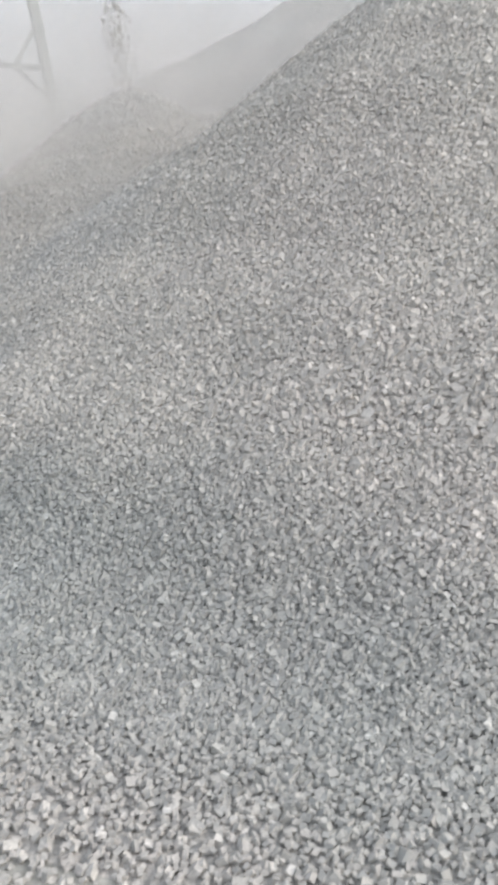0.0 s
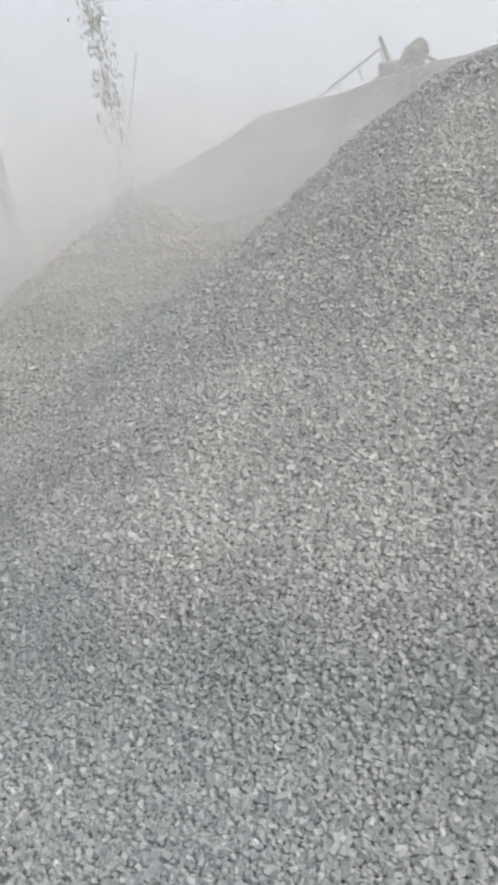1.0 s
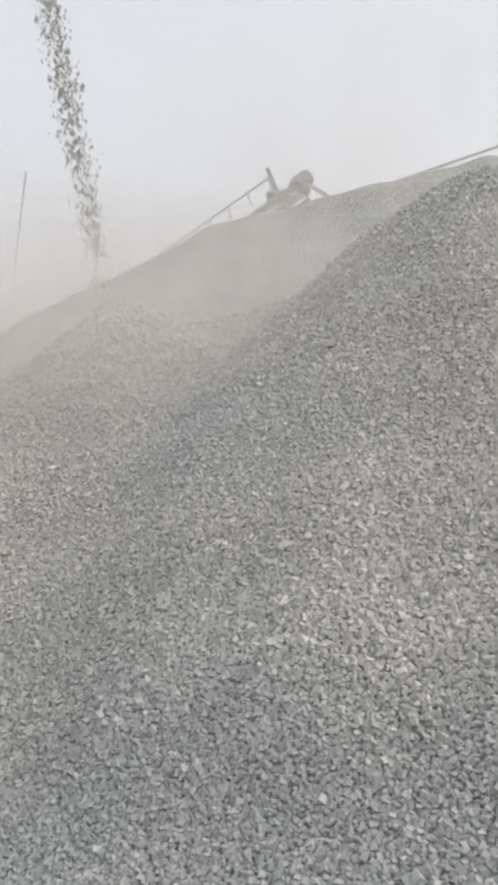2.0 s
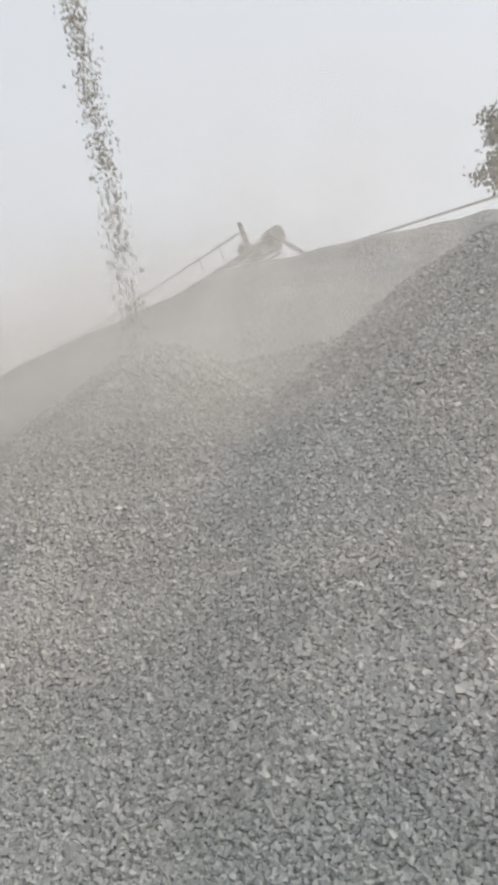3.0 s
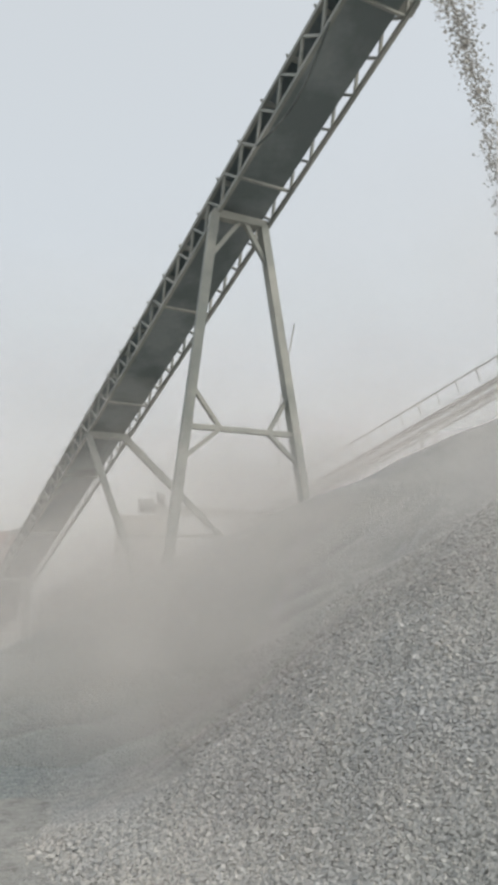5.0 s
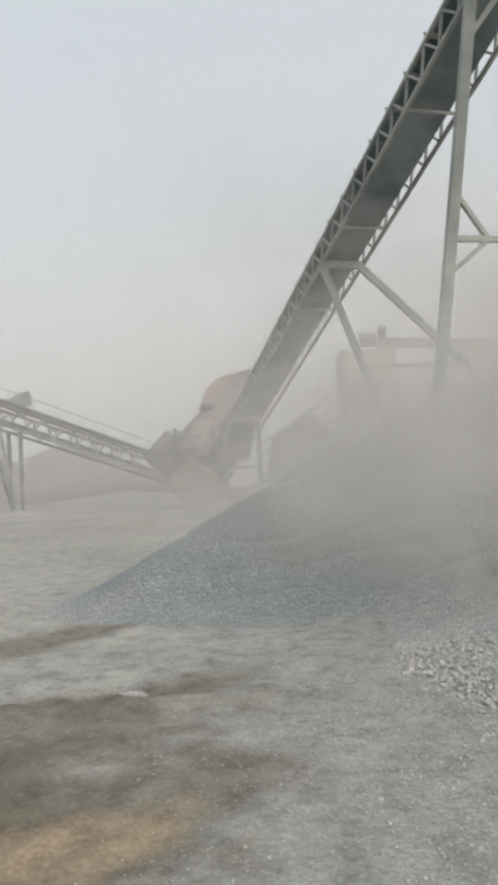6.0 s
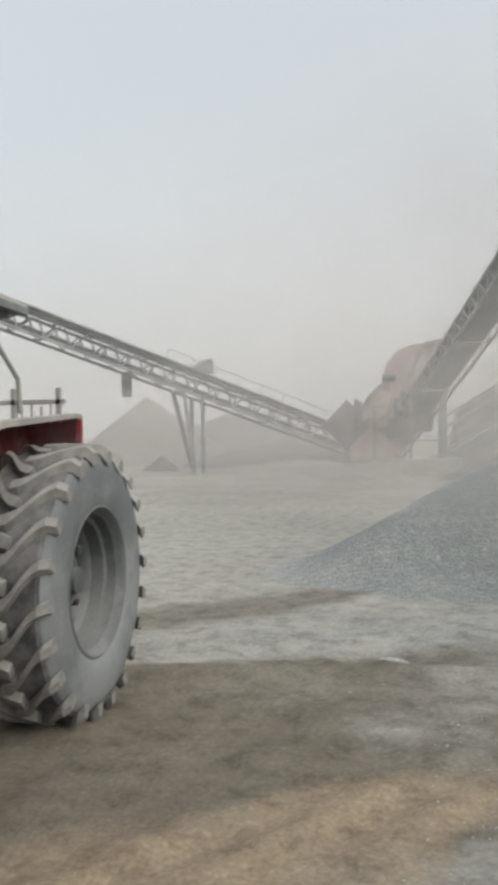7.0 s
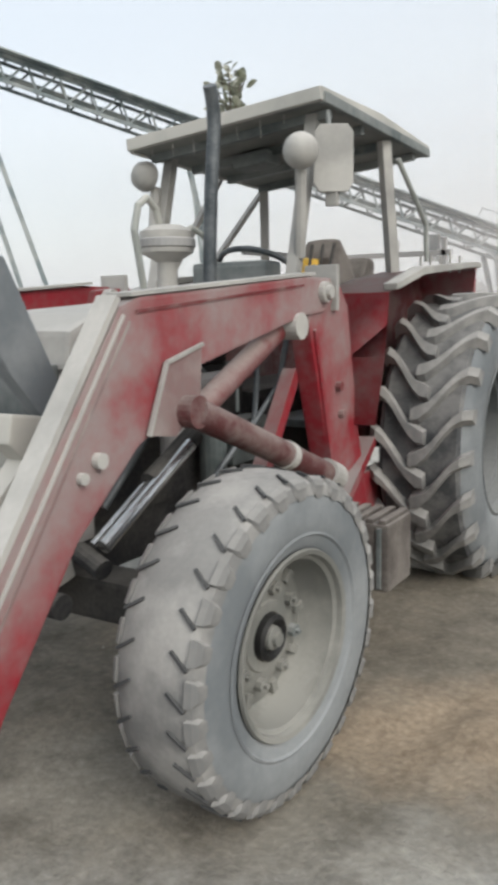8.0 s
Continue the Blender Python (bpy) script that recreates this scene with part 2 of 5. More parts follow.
    l.new(mott.outputs["Fac"], mr2.inputs["Fac"])
    col = mix(n, l, col, mr2.outputs["Color"], 1.0, 'MULTIPLY')
    vr = n.new("ShaderNodeTexVoronoi")
    vr.inputs["Scale"].default_value = 26.0
    l.new(geo.outputs["Position"], vr.inputs["Vector"])
    chips = ramp(n, ((0.0, (1.15, 1.15, 1.15)), (0.35, (0.98, 0.98, 0.98)), (0.6, (0.86, 0.86, 0.86))))
    l.new(vr.outputs["Distance"], chips.inputs["Fac"])
    col = mix(n, l, col, chips.outputs["Color"], 0.7, 'MULTIPLY')
    gr = ramp(n, ((0.3, (0.85, 0.85, 0.85)), (0.7, (1.1, 1.1, 1.1))))
    l.new(fine.outputs["Fac"], gr.inputs["Fac"])
    l.new(mix(n, l, col, gr.outputs["Color"], 1.0, 'MULTIPLY'), b.inputs["Base Color"])
    bump(n, l, b, fine.outputs["Fac"], 0.6, 0.02)
    return m


GROUND = ground_material()


def dust_material(name, density, centre, size, colour=(0.80, 0.765, 0.725), scale=0.25):
    """Hanging stone dust: a thin veil whose density swells and thins out, and fades towards its rim."""
    m = bpy.data.materials.new(name)
    m.use_nodes = True
    n, l = m.node_tree.nodes, m.node_tree.links
    n.clear()
    out = n.new("ShaderNodeOutputMaterial")
    tr = n.new("ShaderNodeBsdfTransparent")
    df = n.new("ShaderNodeBsdfDiffuse")
    tl = n.new("ShaderNodeBsdfTranslucent")
    df.inputs["Color"].default_value = tl.inputs["Color"].default_value = (*colour, 1)
    half = n.new("ShaderNodeMixShader")
    l.new(df.outputs[0], half.inputs[1])
    l.new(tl.outputs[0], half.inputs[2])
    c = n.new("ShaderNodeTexCoord")
    mp = n.new("ShaderNodeMapping")
    mp.vector_type = 'TEXTURE'
    mp.inputs["Location"].default_value = centre
    mp.inputs["Scale"].default_value = size
    l.new(c.outputs["Object"], mp.inputs["Vector"])
    g = n.new("ShaderNodeTexGradient")
    g.gradient_type = 'SPHERICAL'
    l.new(mp.outputs["Vector"], g.inputs["Vector"])
    no = n.new("ShaderNodeTexNoise")
    no.inputs["Scale"].default_value = scale
    no.inputs["Detail"].default_value = 3
    l.new(c.outputs["Object"], no.inputs["Vector"])
    rr = ramp(n, ((0.3, (0.35, 0.35, 0.35)), (0.7, (1, 1, 1))))
    l.new(no.outputs["Fac"], rr.inputs["Fac"])
    a = n.new("ShaderNodeMath")
    a.operation = 'MULTIPLY'
    l.new(g.outputs["Fac"], a.inputs[0])
    l.new(rr.outputs["Color"], a.inputs[1])
    k = n.new("ShaderNodeMath")
    k.operation = 'MULTIPLY'
    k.use_clamp = True
    k.inputs[1].default_value = density
    l.new(a.outputs[0], k.inputs[0])
    ms = n.new("ShaderNodeMixShader")
    l.new(k.outputs[0], ms.inputs[0])
    l.new(tr.outputs[0], ms.inputs[1])
    l.new(half.outputs[0], ms.inputs[2])
    l.new(ms.outputs[0], out.inputs["Surface"])
    return m


# ---- mesh helpers ----
def empty(name, m=None):
    ob = new(name)
    if m is not None:
        ob.matrix_basis = m
    return ob


def finish(name, bm, mat, smooth=False):
    me = bpy.data.meshes.new(name)
    bmesh.ops.recalc_face_normals(bm, faces=bm.faces)
    bm.to_mesh(me)
    bm.free()
    me.materials.append(mat)
    if smooth:
        me.polygons.foreach_set("use_smooth", [True] * len(me.polygons))
        me.set_sharp_from_angle(angle=radians(38))
    return new(name, me)


def part(name, bm, mat, parent, label="", smooth=False):
    ob = finish(name, bm, mat, smooth)
    ob.parent = parent
    if label:
        tagged(ob, label)
    return ob


def bm_box(bm, size, m=Matrix(), bevel=0.0):
    r = bmesh.ops.create_cube(bm, size=1.0, matrix=m @ Matrix.Diagonal((*size, 1)))
    if bevel:
        es = {e for v in r["verts"] for e in v.link_edges}
        bmesh.ops.bevel(bm, geom=list(es), offset=bevel, segments=2, affect='EDGES', profile=0.7)
    return bm


def box(size, m=Matrix(), bevel=0.0):
    return bm_box(bmesh.new(), size, m, bevel)


def axis(a, b):
    """A pose at the middle of a and b whose z runs from a to b."""
    a, b = Vector(a), Vector(b)
    return Matrix.Translation((a + b) / 2) @ (b - a).to_track_quat('Z', 'Y').to_matrix().to_4x4()


def bm_bar(bm, a, b, w, d=None, up=None):
    """A square bar from a to b."""
    a, b = Vector(a), Vector(b)
    if up is None:
        m = axis(a, b)
    else:
        z = (b - a).normalized()
        x = Vector(up).cross(z).normalized()
        y = z.cross(x)
        m = Matrix.Translation((a + b) / 2) @ Matrix((x, y, z)).transposed().to_4x4()
    bmesh.ops.create_cube(bm, size=1.0, matrix=m @ Matrix.Diagonal((w, d or w, (b - a).length, 1)))
    return bm


def bar(a, b, w, d=None, up=None):
    return bm_bar(bmesh.new(), a, b, w, d, up)


def bm_rod(bm, a, b, r, r2=None, seg=12):
    bmesh.ops.create_cone(bm, cap_ends=True, segments=seg, radius1=r, radius2=r if r2 is None else r2, depth=(Vector(b) - Vector(a)).length, matrix=axis(a, b))
    return bm


def rod(a, b, r, r2=None, seg=12):
    return bm_rod(bmesh.new(), a, b, r, r2, seg)


def pipe(points, r, seg=8):
    """A bent round pipe through the points."""
    bm = bmesh.new()
    rings = []
    pts = [Vector(p) for p in points]
    last, q = None, None
    for i, p in enumerate(pts):
        d = (pts[min(i + 1, len(pts) - 1)] - pts[max(i - 1, 0)]).normalized()
        q = d.to_track_quat('Z', 'Y') if q is None else last.rotation_difference(d) @ q
        last = d
        rings.append([bm.verts.new(p + q @ Vector((r * math.cos(a), r * math.sin(a), 0))) for a in [2 * math.pi * k / seg for k in range(seg)]])
    for u, v in zip(rings[:-1], rings[1:]):
        for k in range(seg):
            bm.faces.new((u[k], u[(k + 1) % seg], v[(k + 1) % seg], v[k]))
    bm.faces.new(rings[0])
    bm.faces.new(rings[-1])
    return bm


def lathe(profile, seg=32, m=Matrix()):
    """A body of revolution about z from (radius, z) pairs."""
    bm = bmesh.new()
    rings = []
    for r, z in profile:
        rings.append([bm.verts.new(m @ Vector((max(r, 1e-4) * math.cos(2 * math.pi * k / seg), max(r, 1e-4) * math.sin(2 * math.pi * k / seg), z))) for k in range(seg)])
    for u, v in zip(rings[:-1], rings[1:]):
        for k in range(seg):
            bm.faces.new((u[k], u[(k + 1) % seg], v[(k + 1) % seg], v[k]))
    return bm


def prism(outline, y0, y1, bevel=0.0):
    """An outline in x and z, given a thickness from y0 to y1."""
    bm = bmesh.new()
    f = bm.faces.new([bm.verts.new((x, y0, z)) for x, z in outline])
    r = bmesh.ops.extrude_face_region(bm, geom=[f])
    bmesh.ops.translate(bm, verts=[v for v in r["geom"] if isinstance(v, bmesh.types.BMVert)], vec=(0, y1 - y0, 0))
    if bevel:
        bmesh.ops.bevel(bm, geom=list(bm.edges), offset=bevel, segments=2, affect='EDGES', profile=0.7)
    return bm


# ---- ground and heaps ----
SLOPE = 0.72
HEAP_A = (9.98, 4.30, 4.68)
HEAP_B = (6.8, 6.7, 3.70)
BACK = ((9.98, 4.35, 4.20), (12.0, 5.9, 5.4), (13.53, 7.93, 6.4))
RIDGE = ((-0.87, 9.77, 1.04), (4.24, 12.21, 3.49), (9.88, 10.22, 5.86), (13.53, 7.93, 6.4))


def heap_height(x, y):
    """Height of the crushed stone over the yard: two cones and the long ridge behind them, at the angle of repose."""
    cone_a, cone_b = (c[2] - SLOPE * np.sqrt((x - c[0]) ** 2 + (y - c[1]) ** 2 + r) for c, r in ((HEAP_A, 0.35), (HEAP_B, 0.12)))

    def along(line):
        hs = []
        for a, b in zip(line[:-1], line[1:]):
            dx, dy = b[0] - a[0], b[1] - a[1]
            s = np.clip(((x - a[0]) * dx + (y - a[1]) * dy) / (dx * dx + dy * dy), 0, 1)
            hs.append(a[2] + s * (b[2] - a[2]) - SLOPE * np.sqrt((x - a[0] - s * dx) ** 2 + (y - a[1] - s * dy) ** 2 + 0.15))
        return np.maximum.reduce(hs)
    rear = np.maximum(along(RIDGE), along(BACK))
    # the hollows between the heaps are half filled
    h = np.logaddexp(3.0 * cone_a, 3.0 * rear) / 3.0
    h = np.logaddexp(8.0 * h, 8.0 * cone_b) / 8.0
    h = h + 0.05 * np.sin(1.9 * x + 0.8 * y) * np.sin(1.3 * y - 0.7 * x + 1.0) + 0.025 * np.sin(5.1 * x + 2.0) * np.sin(4.3 * y)
    # the foot runs out softly over the yard
    side = 0.30 + 0.15 / (1 + np.exp(-1.6 * (x - 2.4 + 0.35 * np.abs(y - 1.0))))
    return np.where(h < side, side * np.exp(np.clip((h - side) / side, -9, 0)) - 0.05, h - 0.05)


def yard_height(x, y):
    """Wheel ruts and swells of the yard, a few centimetres."""
    near = np.exp(-((x + 1.5) ** 2 + (y - 4.5) ** 2) / 60.0)
    rut = 0.05 * np.exp(-((y - 5.6 - 0.15 * x) / 0.16) ** 2) * (x < 0.5) - 0.04 * np.exp(-((y - 6.1 - 0.15 * x) / 0.2) ** 2) * (x < 0.5)
    rut2 = 0.045 * np.exp(-((y - 2.1 + 0.35 * (x + 1)) / 0.14) ** 2) * (x > -2.3) * (x < 0.8)
    wave = 0.02 * np.sin(2.3 * x + 0.6 * y) * np.sin(1.7 * y + 0.5) + 0.012 * np.sin(7.1 * x + 3 * y) * np.sin(6.3 * y - 1.5 * x)
    far = 0.22 * np.exp(-((x + 3.0) ** 2 / 60 + (y - 24) ** 2 / 18.0))
    prints = 0.04 * np.sin(17 * (x * 0.9 + 0.5 * y)) * np.exp(-((x + 1.05) / 0.8) ** 2 - ((y - 5.75 - 0.3 * (x + 1)) / 0.22) ** 2)
    prints = prints + 0.03 * np.sin(16 * (x * 0.9 - 0.6 * y)) * np.exp(-((x + 1.2) / 1.1) ** 2 - ((y - 3.2 - 0.6 * (x + 1.2)) / 0.25) ** 2)
    return near * (rut + rut2 + wave + prints) + far


def sheet(name, xs, ys, hfun, mat):
    X, Y = np.meshgrid(xs, ys)
    Z = hfun(X, Y)
    v = np.stack([X, Y, Z], -1).reshape(-1, 3)
    nx, ny = len(xs), len(ys)
    i = np.arange(nx * ny).reshape(ny, nx)
    f = np.stack([i[:-1, :-1], i[:-1, 1:], i[1:, 1:], i[1:, :-1]], -1).reshape(-1, 4)
    me = bpy.data.meshes.new(name)
    me.from_pydata(v.tolist(), [], f.tolist())
    me.polygons.foreach_set("use_smooth", [True] * len(me.polygons))
    me.materials.append(mat)
    return new(name, me)


u = np.linspace(-1, 1, 361)
spread = 14 * u + 2486 * u ** 9
ground = tagged(sheet("ground", spread - 1.0, spread + 4.5, yard_height, GROUND), "pale dusty quarry yard with brown wheel ruts", "ground", kind="structure")

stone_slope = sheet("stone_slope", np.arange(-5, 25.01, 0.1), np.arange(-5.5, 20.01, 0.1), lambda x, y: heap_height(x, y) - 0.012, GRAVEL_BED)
tagged(stone_slope, "large heap of grey crushed stone on the quarry yard", "gravel heap")


# ---- the loader tractor ----
def wheel_pose():
    return Matrix.Rotation(radians(-90), 4, 'X')


def rear_wheel(parent, m):
    w = empty("rear_wheel", m)
    w.parent = parent
    t = [(0.43, -0.20), (0.47, -0.235), (0.58, -0.25), (0.68, -0.245), (0.745, -0.225), (0.77, -0.19), (0.778, -0.1), (0.78, 0), (0.778, 0.1), (0.77, 0.19), (0.745, 0.225), (0.68, 0.245), (0.58, 0.25), (0.47, 0.235), (0.43, 0.20)]
    part("tyre", lathe(t, 56, wheel_pose()), RUBBER, w, "dusty grey rubber tyre wall", True)
    rim = [(0.435, 0.195), (0.46, 0.225), (0.445, 0.235), (0.425, 0.215), (0.415, 0.19), (0.405, 0.18), (0.40, 0.12), (0.372, 0.11), (0.365, 0.03), (0.345, 0.01), (0.335, -0.055), (0.30, -0.06), (0.21, -0.04), (0.17, -0.03), (0.165, 0.03), (0.12, 0.045), (0.085, 0.05), (0.08, 0.10), (0.0, 0.105)]
    part("rim", lathe(rim, 48, wheel_pose()), RIM_GREY, w, "grey steel rim caked with dust", True)
    for k in range(8):
        a = 2 * math.pi * k / 8
        part("bolt", rod((0.235 * math.cos(a), -0.08, 0.235 * math.sin(a)), (0.235 * math.cos(a), 0.02, 0.235 * math.sin(a)), 0.024, seg=6), IRON, w)
        part("rim_lug", box((0.07, 0.06, 0.05), Matrix.Rotation(-a - 0.3, 4, 'Y') @ Matrix.Translation((0.315, -0.035, 0)), 0.012), RIM_GREY, w)
    # band darker than the bars: shade between them is in its colour
    part("tread_band", lathe([(0.76, -0.205), (0.783, -0.19), (0.786, 0), (0.783, 0.19), (0.76, 0.205)], 56, wheel_pose()), REAR_GROOVE_SHADE, w, "rubber between the tread bars, darkened for its shade", True)
    # one chevron bar, swept from the shoulder to the middle of the tread
    def lug(side):
        bm = bmesh.new()
        rings = []
        n = 7
        for k in range(n + 1):
            f = k / n
            y = side * (0.262 - 0.30 * f)
            a = -0.31 * f + 0.035 * math.sin(2 * math.pi * f)
            r0, r1 = (0.715, 0.785) if k == 0 else (0.765, 0.838 - 0.012 * (1 - f))
            wd = (0.036, 0.034, 0.031, 0.029, 0.031, 0.038, 0.050, 0.042)[k]
            ring = []
            for rr, s in ((r0, -1.2), (r1, -0.75), (r1, 0.75), (r0, 1.2)):
                aa = a + s * wd / rr * 0.95
                ring.append(bm.verts.new((rr * math.cos(aa), y, rr * math.sin(aa))))
            rings.append(ring)
        for p, q in zip(rings[:-1], rings[1:]):
            for k in range(4):
                bm.faces.new((p[k], p[(k + 1) % 4], q[(k + 1) % 4], q[k]))
        bm.faces.new(rings[0])
        bm.faces.new(rings[-1])
        return bm
    for side in (1, -1):
        first = part("tread_lug", lug(side), TREAD, w, "pale dust-caked rubber tread bar")
        for k in range(1, 22):
            o = new("tread_lug", first.data)
            o.parent = w
            o.matrix_basis = Matrix.Rotation(-2 * math.pi * (k + (0.5 if side < 0 else 0)) / 22, 4, 'Y')
        if side < 0:
            first.matrix_basis = Matrix.Rotation(-math.pi / 22, 4, 'Y')
    return w


def front_wheel(parent, m):
    w = empty("front_wheel", m)
    w.parent = parent
    t = [(0.305, -0.14), (0.34, -0.172), (0.42, -0.185), (0.49, -0.178), (0.525, -0.162), (0.54, -0.13), (0.544, 0), (0.54, 0.13), (0.525, 0.162), (0.49, 0.178), (0.42, 0.185), (0.34, 0.172), (0.305, 0.14)]
    part("tyre", lathe(t, 52, wheel_pose()), RUBBER, w, "dusty blue-grey rubber tyre wall", True)
    ring = [(0.365, 0.176), (0.372, 0.186), (0.38, 0.182)]
    part("bead_ring", lathe(ring, 48, wheel_pose()), RUBBER, w, smooth=True)
    rim = [(0.30, 0.14), (0.322, 0.165), (0.318, 0.178), (0.302, 0.172), (0.296, 0.15), (0.282, 0.14), (0.272, 0.03), (0.25, -0.007), (0.20, 0.0), (0.17, 0.02), (0.125, 0.025), (0.12, 0.035), (0.085, 0.037)]
    part("rim", lathe(rim, 44, wheel_pose()), RIM, w, "cream steel rim under dust", True)
    hub = [(0.082, 0.03), (0.08, 0.062), (0.066, 0.074), (0.044, 0.05)]
    part("hub", lathe(hub, 28, wheel_pose()), HUB_BLACK, w, "black greasy hub ring", True)
    cap = [(0.044, 0.045), (0.04, 0.07), (0.026, 0.075), (0.024, 0.092), (0.0, 0.095)]
    part("hub_cap", lathe(cap, 20, wheel_pose()), RIM, w, "dusty cream hub cap", True)
    for k in range(8):
        a = 2 * math.pi * k / 8 + 0.2
        c, s = math.cos(a), math.sin(a)
        b = rod((0.165 * c, 0.0, 0.165 * s), (0.165 * c, 0.05, 0.165 * s), 0.024, seg=8)
        bm_rod(b, (0.165 * c, 0.04, 0.165 * s), (0.165 * c, 0.068, 0.165 * s), 0.010, seg=6)
        part("wheel_nut", b, RIM if k % 4 else STEEL_DARK, w)
    for k in range(9):
        a = 2 * math.pi * (k + 0.3) / 9
        c, s = math.cos(a), math.sin(a)
        part("clamp", box((0.05, 0.03, 0.03), Matrix.Rotation(-a, 4, 'Y') @ Matrix.Translation((0.222, 0.008, 0)), 0.006), RIM, w)
    part("valve", rod((0.10, 0.03, 0.20), (0.15, 0.08, 0.235), 0.007, seg=6), PALE, w)

    band = [(0.50, -0.180), (0.538, -0.166), (0.552, -0.14), (0.560, -0.08), (0.562, 0), (0.560, 0.08), (0.552, 0.14), (0.538, 0.166), (0.50, 0.180)]
    part("tread", lathe(band, 54, wheel_pose()), TREAD, w, "pale dust-caked worn tread", True)

    # the shade of each slit is a dark bar laid on the band
    def slit(side):
        bm = bmesh.new()
        for (y0, a0), (y1, a1) in (((0.152, 0.0), (0.080, 0.075)),):
            p0 = Vector((0.560 * math.cos(a0), side * y0, 0.560 * math.sin(a0)))
            p1 = Vector((0.5625 * math.cos(a1), side * y1, 0.5625 * math.sin(a1)))
            bm_bar(bm, p0, p1, 0.010, 0.010)
        return bm

    def tab(side):
        bm = bmesh.new()
        rings = []
        for y, r0, r1, wd in ((0.150, 0.54, 0.561, 0.080), (0.171, 0.52, 0.550, 0.076), (0.183, 0.505, 0.532, 0.056), (0.185, 0.492, 0.508, 0.036)):
            rr = []
            for r, s in ((r0, -0.5), (r1, -0.46), (r1, 0.46), (r0, 0.5)):
                aa = 0.09 + s * wd / 0.54
                rr.append(bm.verts.new((r * math.cos(aa), side * y, r * math.sin(aa))))
            rings.append(rr)
        for p, q in zip(rings[:-1], rings[1:]):
            for k in range(4):
                bm.faces.new((p[k], p[(k + 1) % 4], q[(k + 1) % 4], q[k]))
        bm.faces.new(rings[0])
        bm.faces.new(rings[-1])
        return bm
    for side in (1, -1):
        for nm, fn, mt, lb in (("tread_slit", slit, GROOVE_SHADE, "dark bar for the shade in a tread slit"), ("shoulder_tab", tab, TREAD, "pale shoulder tab of the tread")):
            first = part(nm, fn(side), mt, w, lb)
            for k in range(1, 30):
                o = new(nm, first.data)
                o.parent = w
                o.matrix_basis = Matrix.Rotation(2 * math.pi * k / 30, 4, 'Y')
    return w


def loader_side(t, s):
    """One side of the front loader: mast, arm, cylinders; s is 1 on the machine's own left side."""
    y = 0.60 * s
    mast = part("loader_mast", prism([(0.86, 0.46), (1.24, 0.46), (1.30, 0.76), (1.47, 1.30), (1.54, 1.52), (1.50, 1.64), (1.24, 1.66), (1.13, 1.54), (1.02, 1.0)], y - 0.05, y + 0.05, 0.012), RED_PAINT, t, "red painted loader mast with worn dusty patches")
    part("mast_rib", bar((1.26, y + 0.052 * s, 0.62), (1.48, y + 0.052 * s, 1.44), 0.02, 0.02), RED_PAINT, mast)
    part("mast_bolt", rod((1.25, y + 0.04 * s, 1.18), (1.25, y + 0.075 * s, 1.18), 0.022, seg=8), RED_DARK, mast)
    part("mast_bolt", rod((1.22, y + 0.04 * s, 1.05), (1.22, y + 0.075 * s, 1.05), 0.018, seg=8), RED_DARK, mast)
    part("mast_brace", bar((1.44, y - 0.08 * s, 1.26), (1.72, y - 0.10 * s, 0.80), 0.07, 0.05), RED_PAINT, t)
    part("loader_frame", box((1.5, 0.06, 0.24), pose(0.90, y - 0.02 * s, 0.58), 0.012), RED_PAINT, t)
    arm = part("loader_arm", prism([(1.32, 1.56), (1.40, 1.515), (1.60, 1.50), (2.38, 1.34), (2.46, 1.23), (2.69, 1.12), (2.97, 0.89), (3.27, 0.50), (3.48, 0.16), (3.70, 0.28), (3.58, 0.46), (3.24, 0.92), (3.01, 1.20), (2.86, 1.40), (2.75, 1.545), (2.66, 1.575), (2.38, 1.595), (1.54, 1.665), (1.34, 1.66)], y - 0.005 * s, y + 0.065 * s, 0.012), RED_PAINT, t, "red loader arm, paint worn to dusty metal")
    part("arm_edge", bar((2.76, y + 0.032 * s, 1.572), (3.60, y + 0.032 * s, 0.44), 0.022, 0.075, (0, 1, 0)), PALE, arm, "bare pale steel edge of the arm")
    part("arm_rim", bar((2.74, y + 0.066 * s, 1.52), (3.52, y + 0.066 * s, 0.46), 0.014, 0.010), PALE, arm)
    part("arm_rim", bar((2.71, y + 0.066 * s, 1.50), (3.48, y + 0.066 * s, 0.45), 0.008, 0.008), RED_PALE, arm)
    part("arm_rim", bar((1.60, y + 0.066 * s, 1.625), (2.68, y + 0.066 * s, 1.53), 0.010, 0.010), RED_DARK, arm)
    part("arm_top", bar((1.50, y + 0.02 * s, 1.675), (2.70, y + 0.02 * s, 1.580), 0.012, 0.10, (0, 1, 0)), PALE, arm, "dust lying on the arm")
    part("arm_plate", prism([(2.36, 1.42), (2.56, 1.37), (2.66, 1.15), (2.52, 1.13), (2.38, 1.22)], y + 0.068 * s, y + 0.082 * s, 0.004), RED_PALE, arm, "dust-caked gusset plate with a pale edge")
    for a, b in (((2.36, 1.42), (2.56, 1.37)), ((2.56, 1.37), (2.66, 1.15))):
        part("plate_edge", bar((a[0], y + 0.084 * s, a[1]), (b[0], y + 0.084 * s, b[1]), 0.012, 0.012), PALE, arm)
    part("arm_bolt", rod((2.88, y + 0.05 * s, 1.11), (2.88, y + 0.09 * s, 1.11), 0.024, seg=14), PALE, arm)
    part("arm_bolt", rod((2.95, y + 0.05 * s, 1.07), (2.95, y + 0.085 * s, 1.07), 0.018, seg=10), PALE, arm)
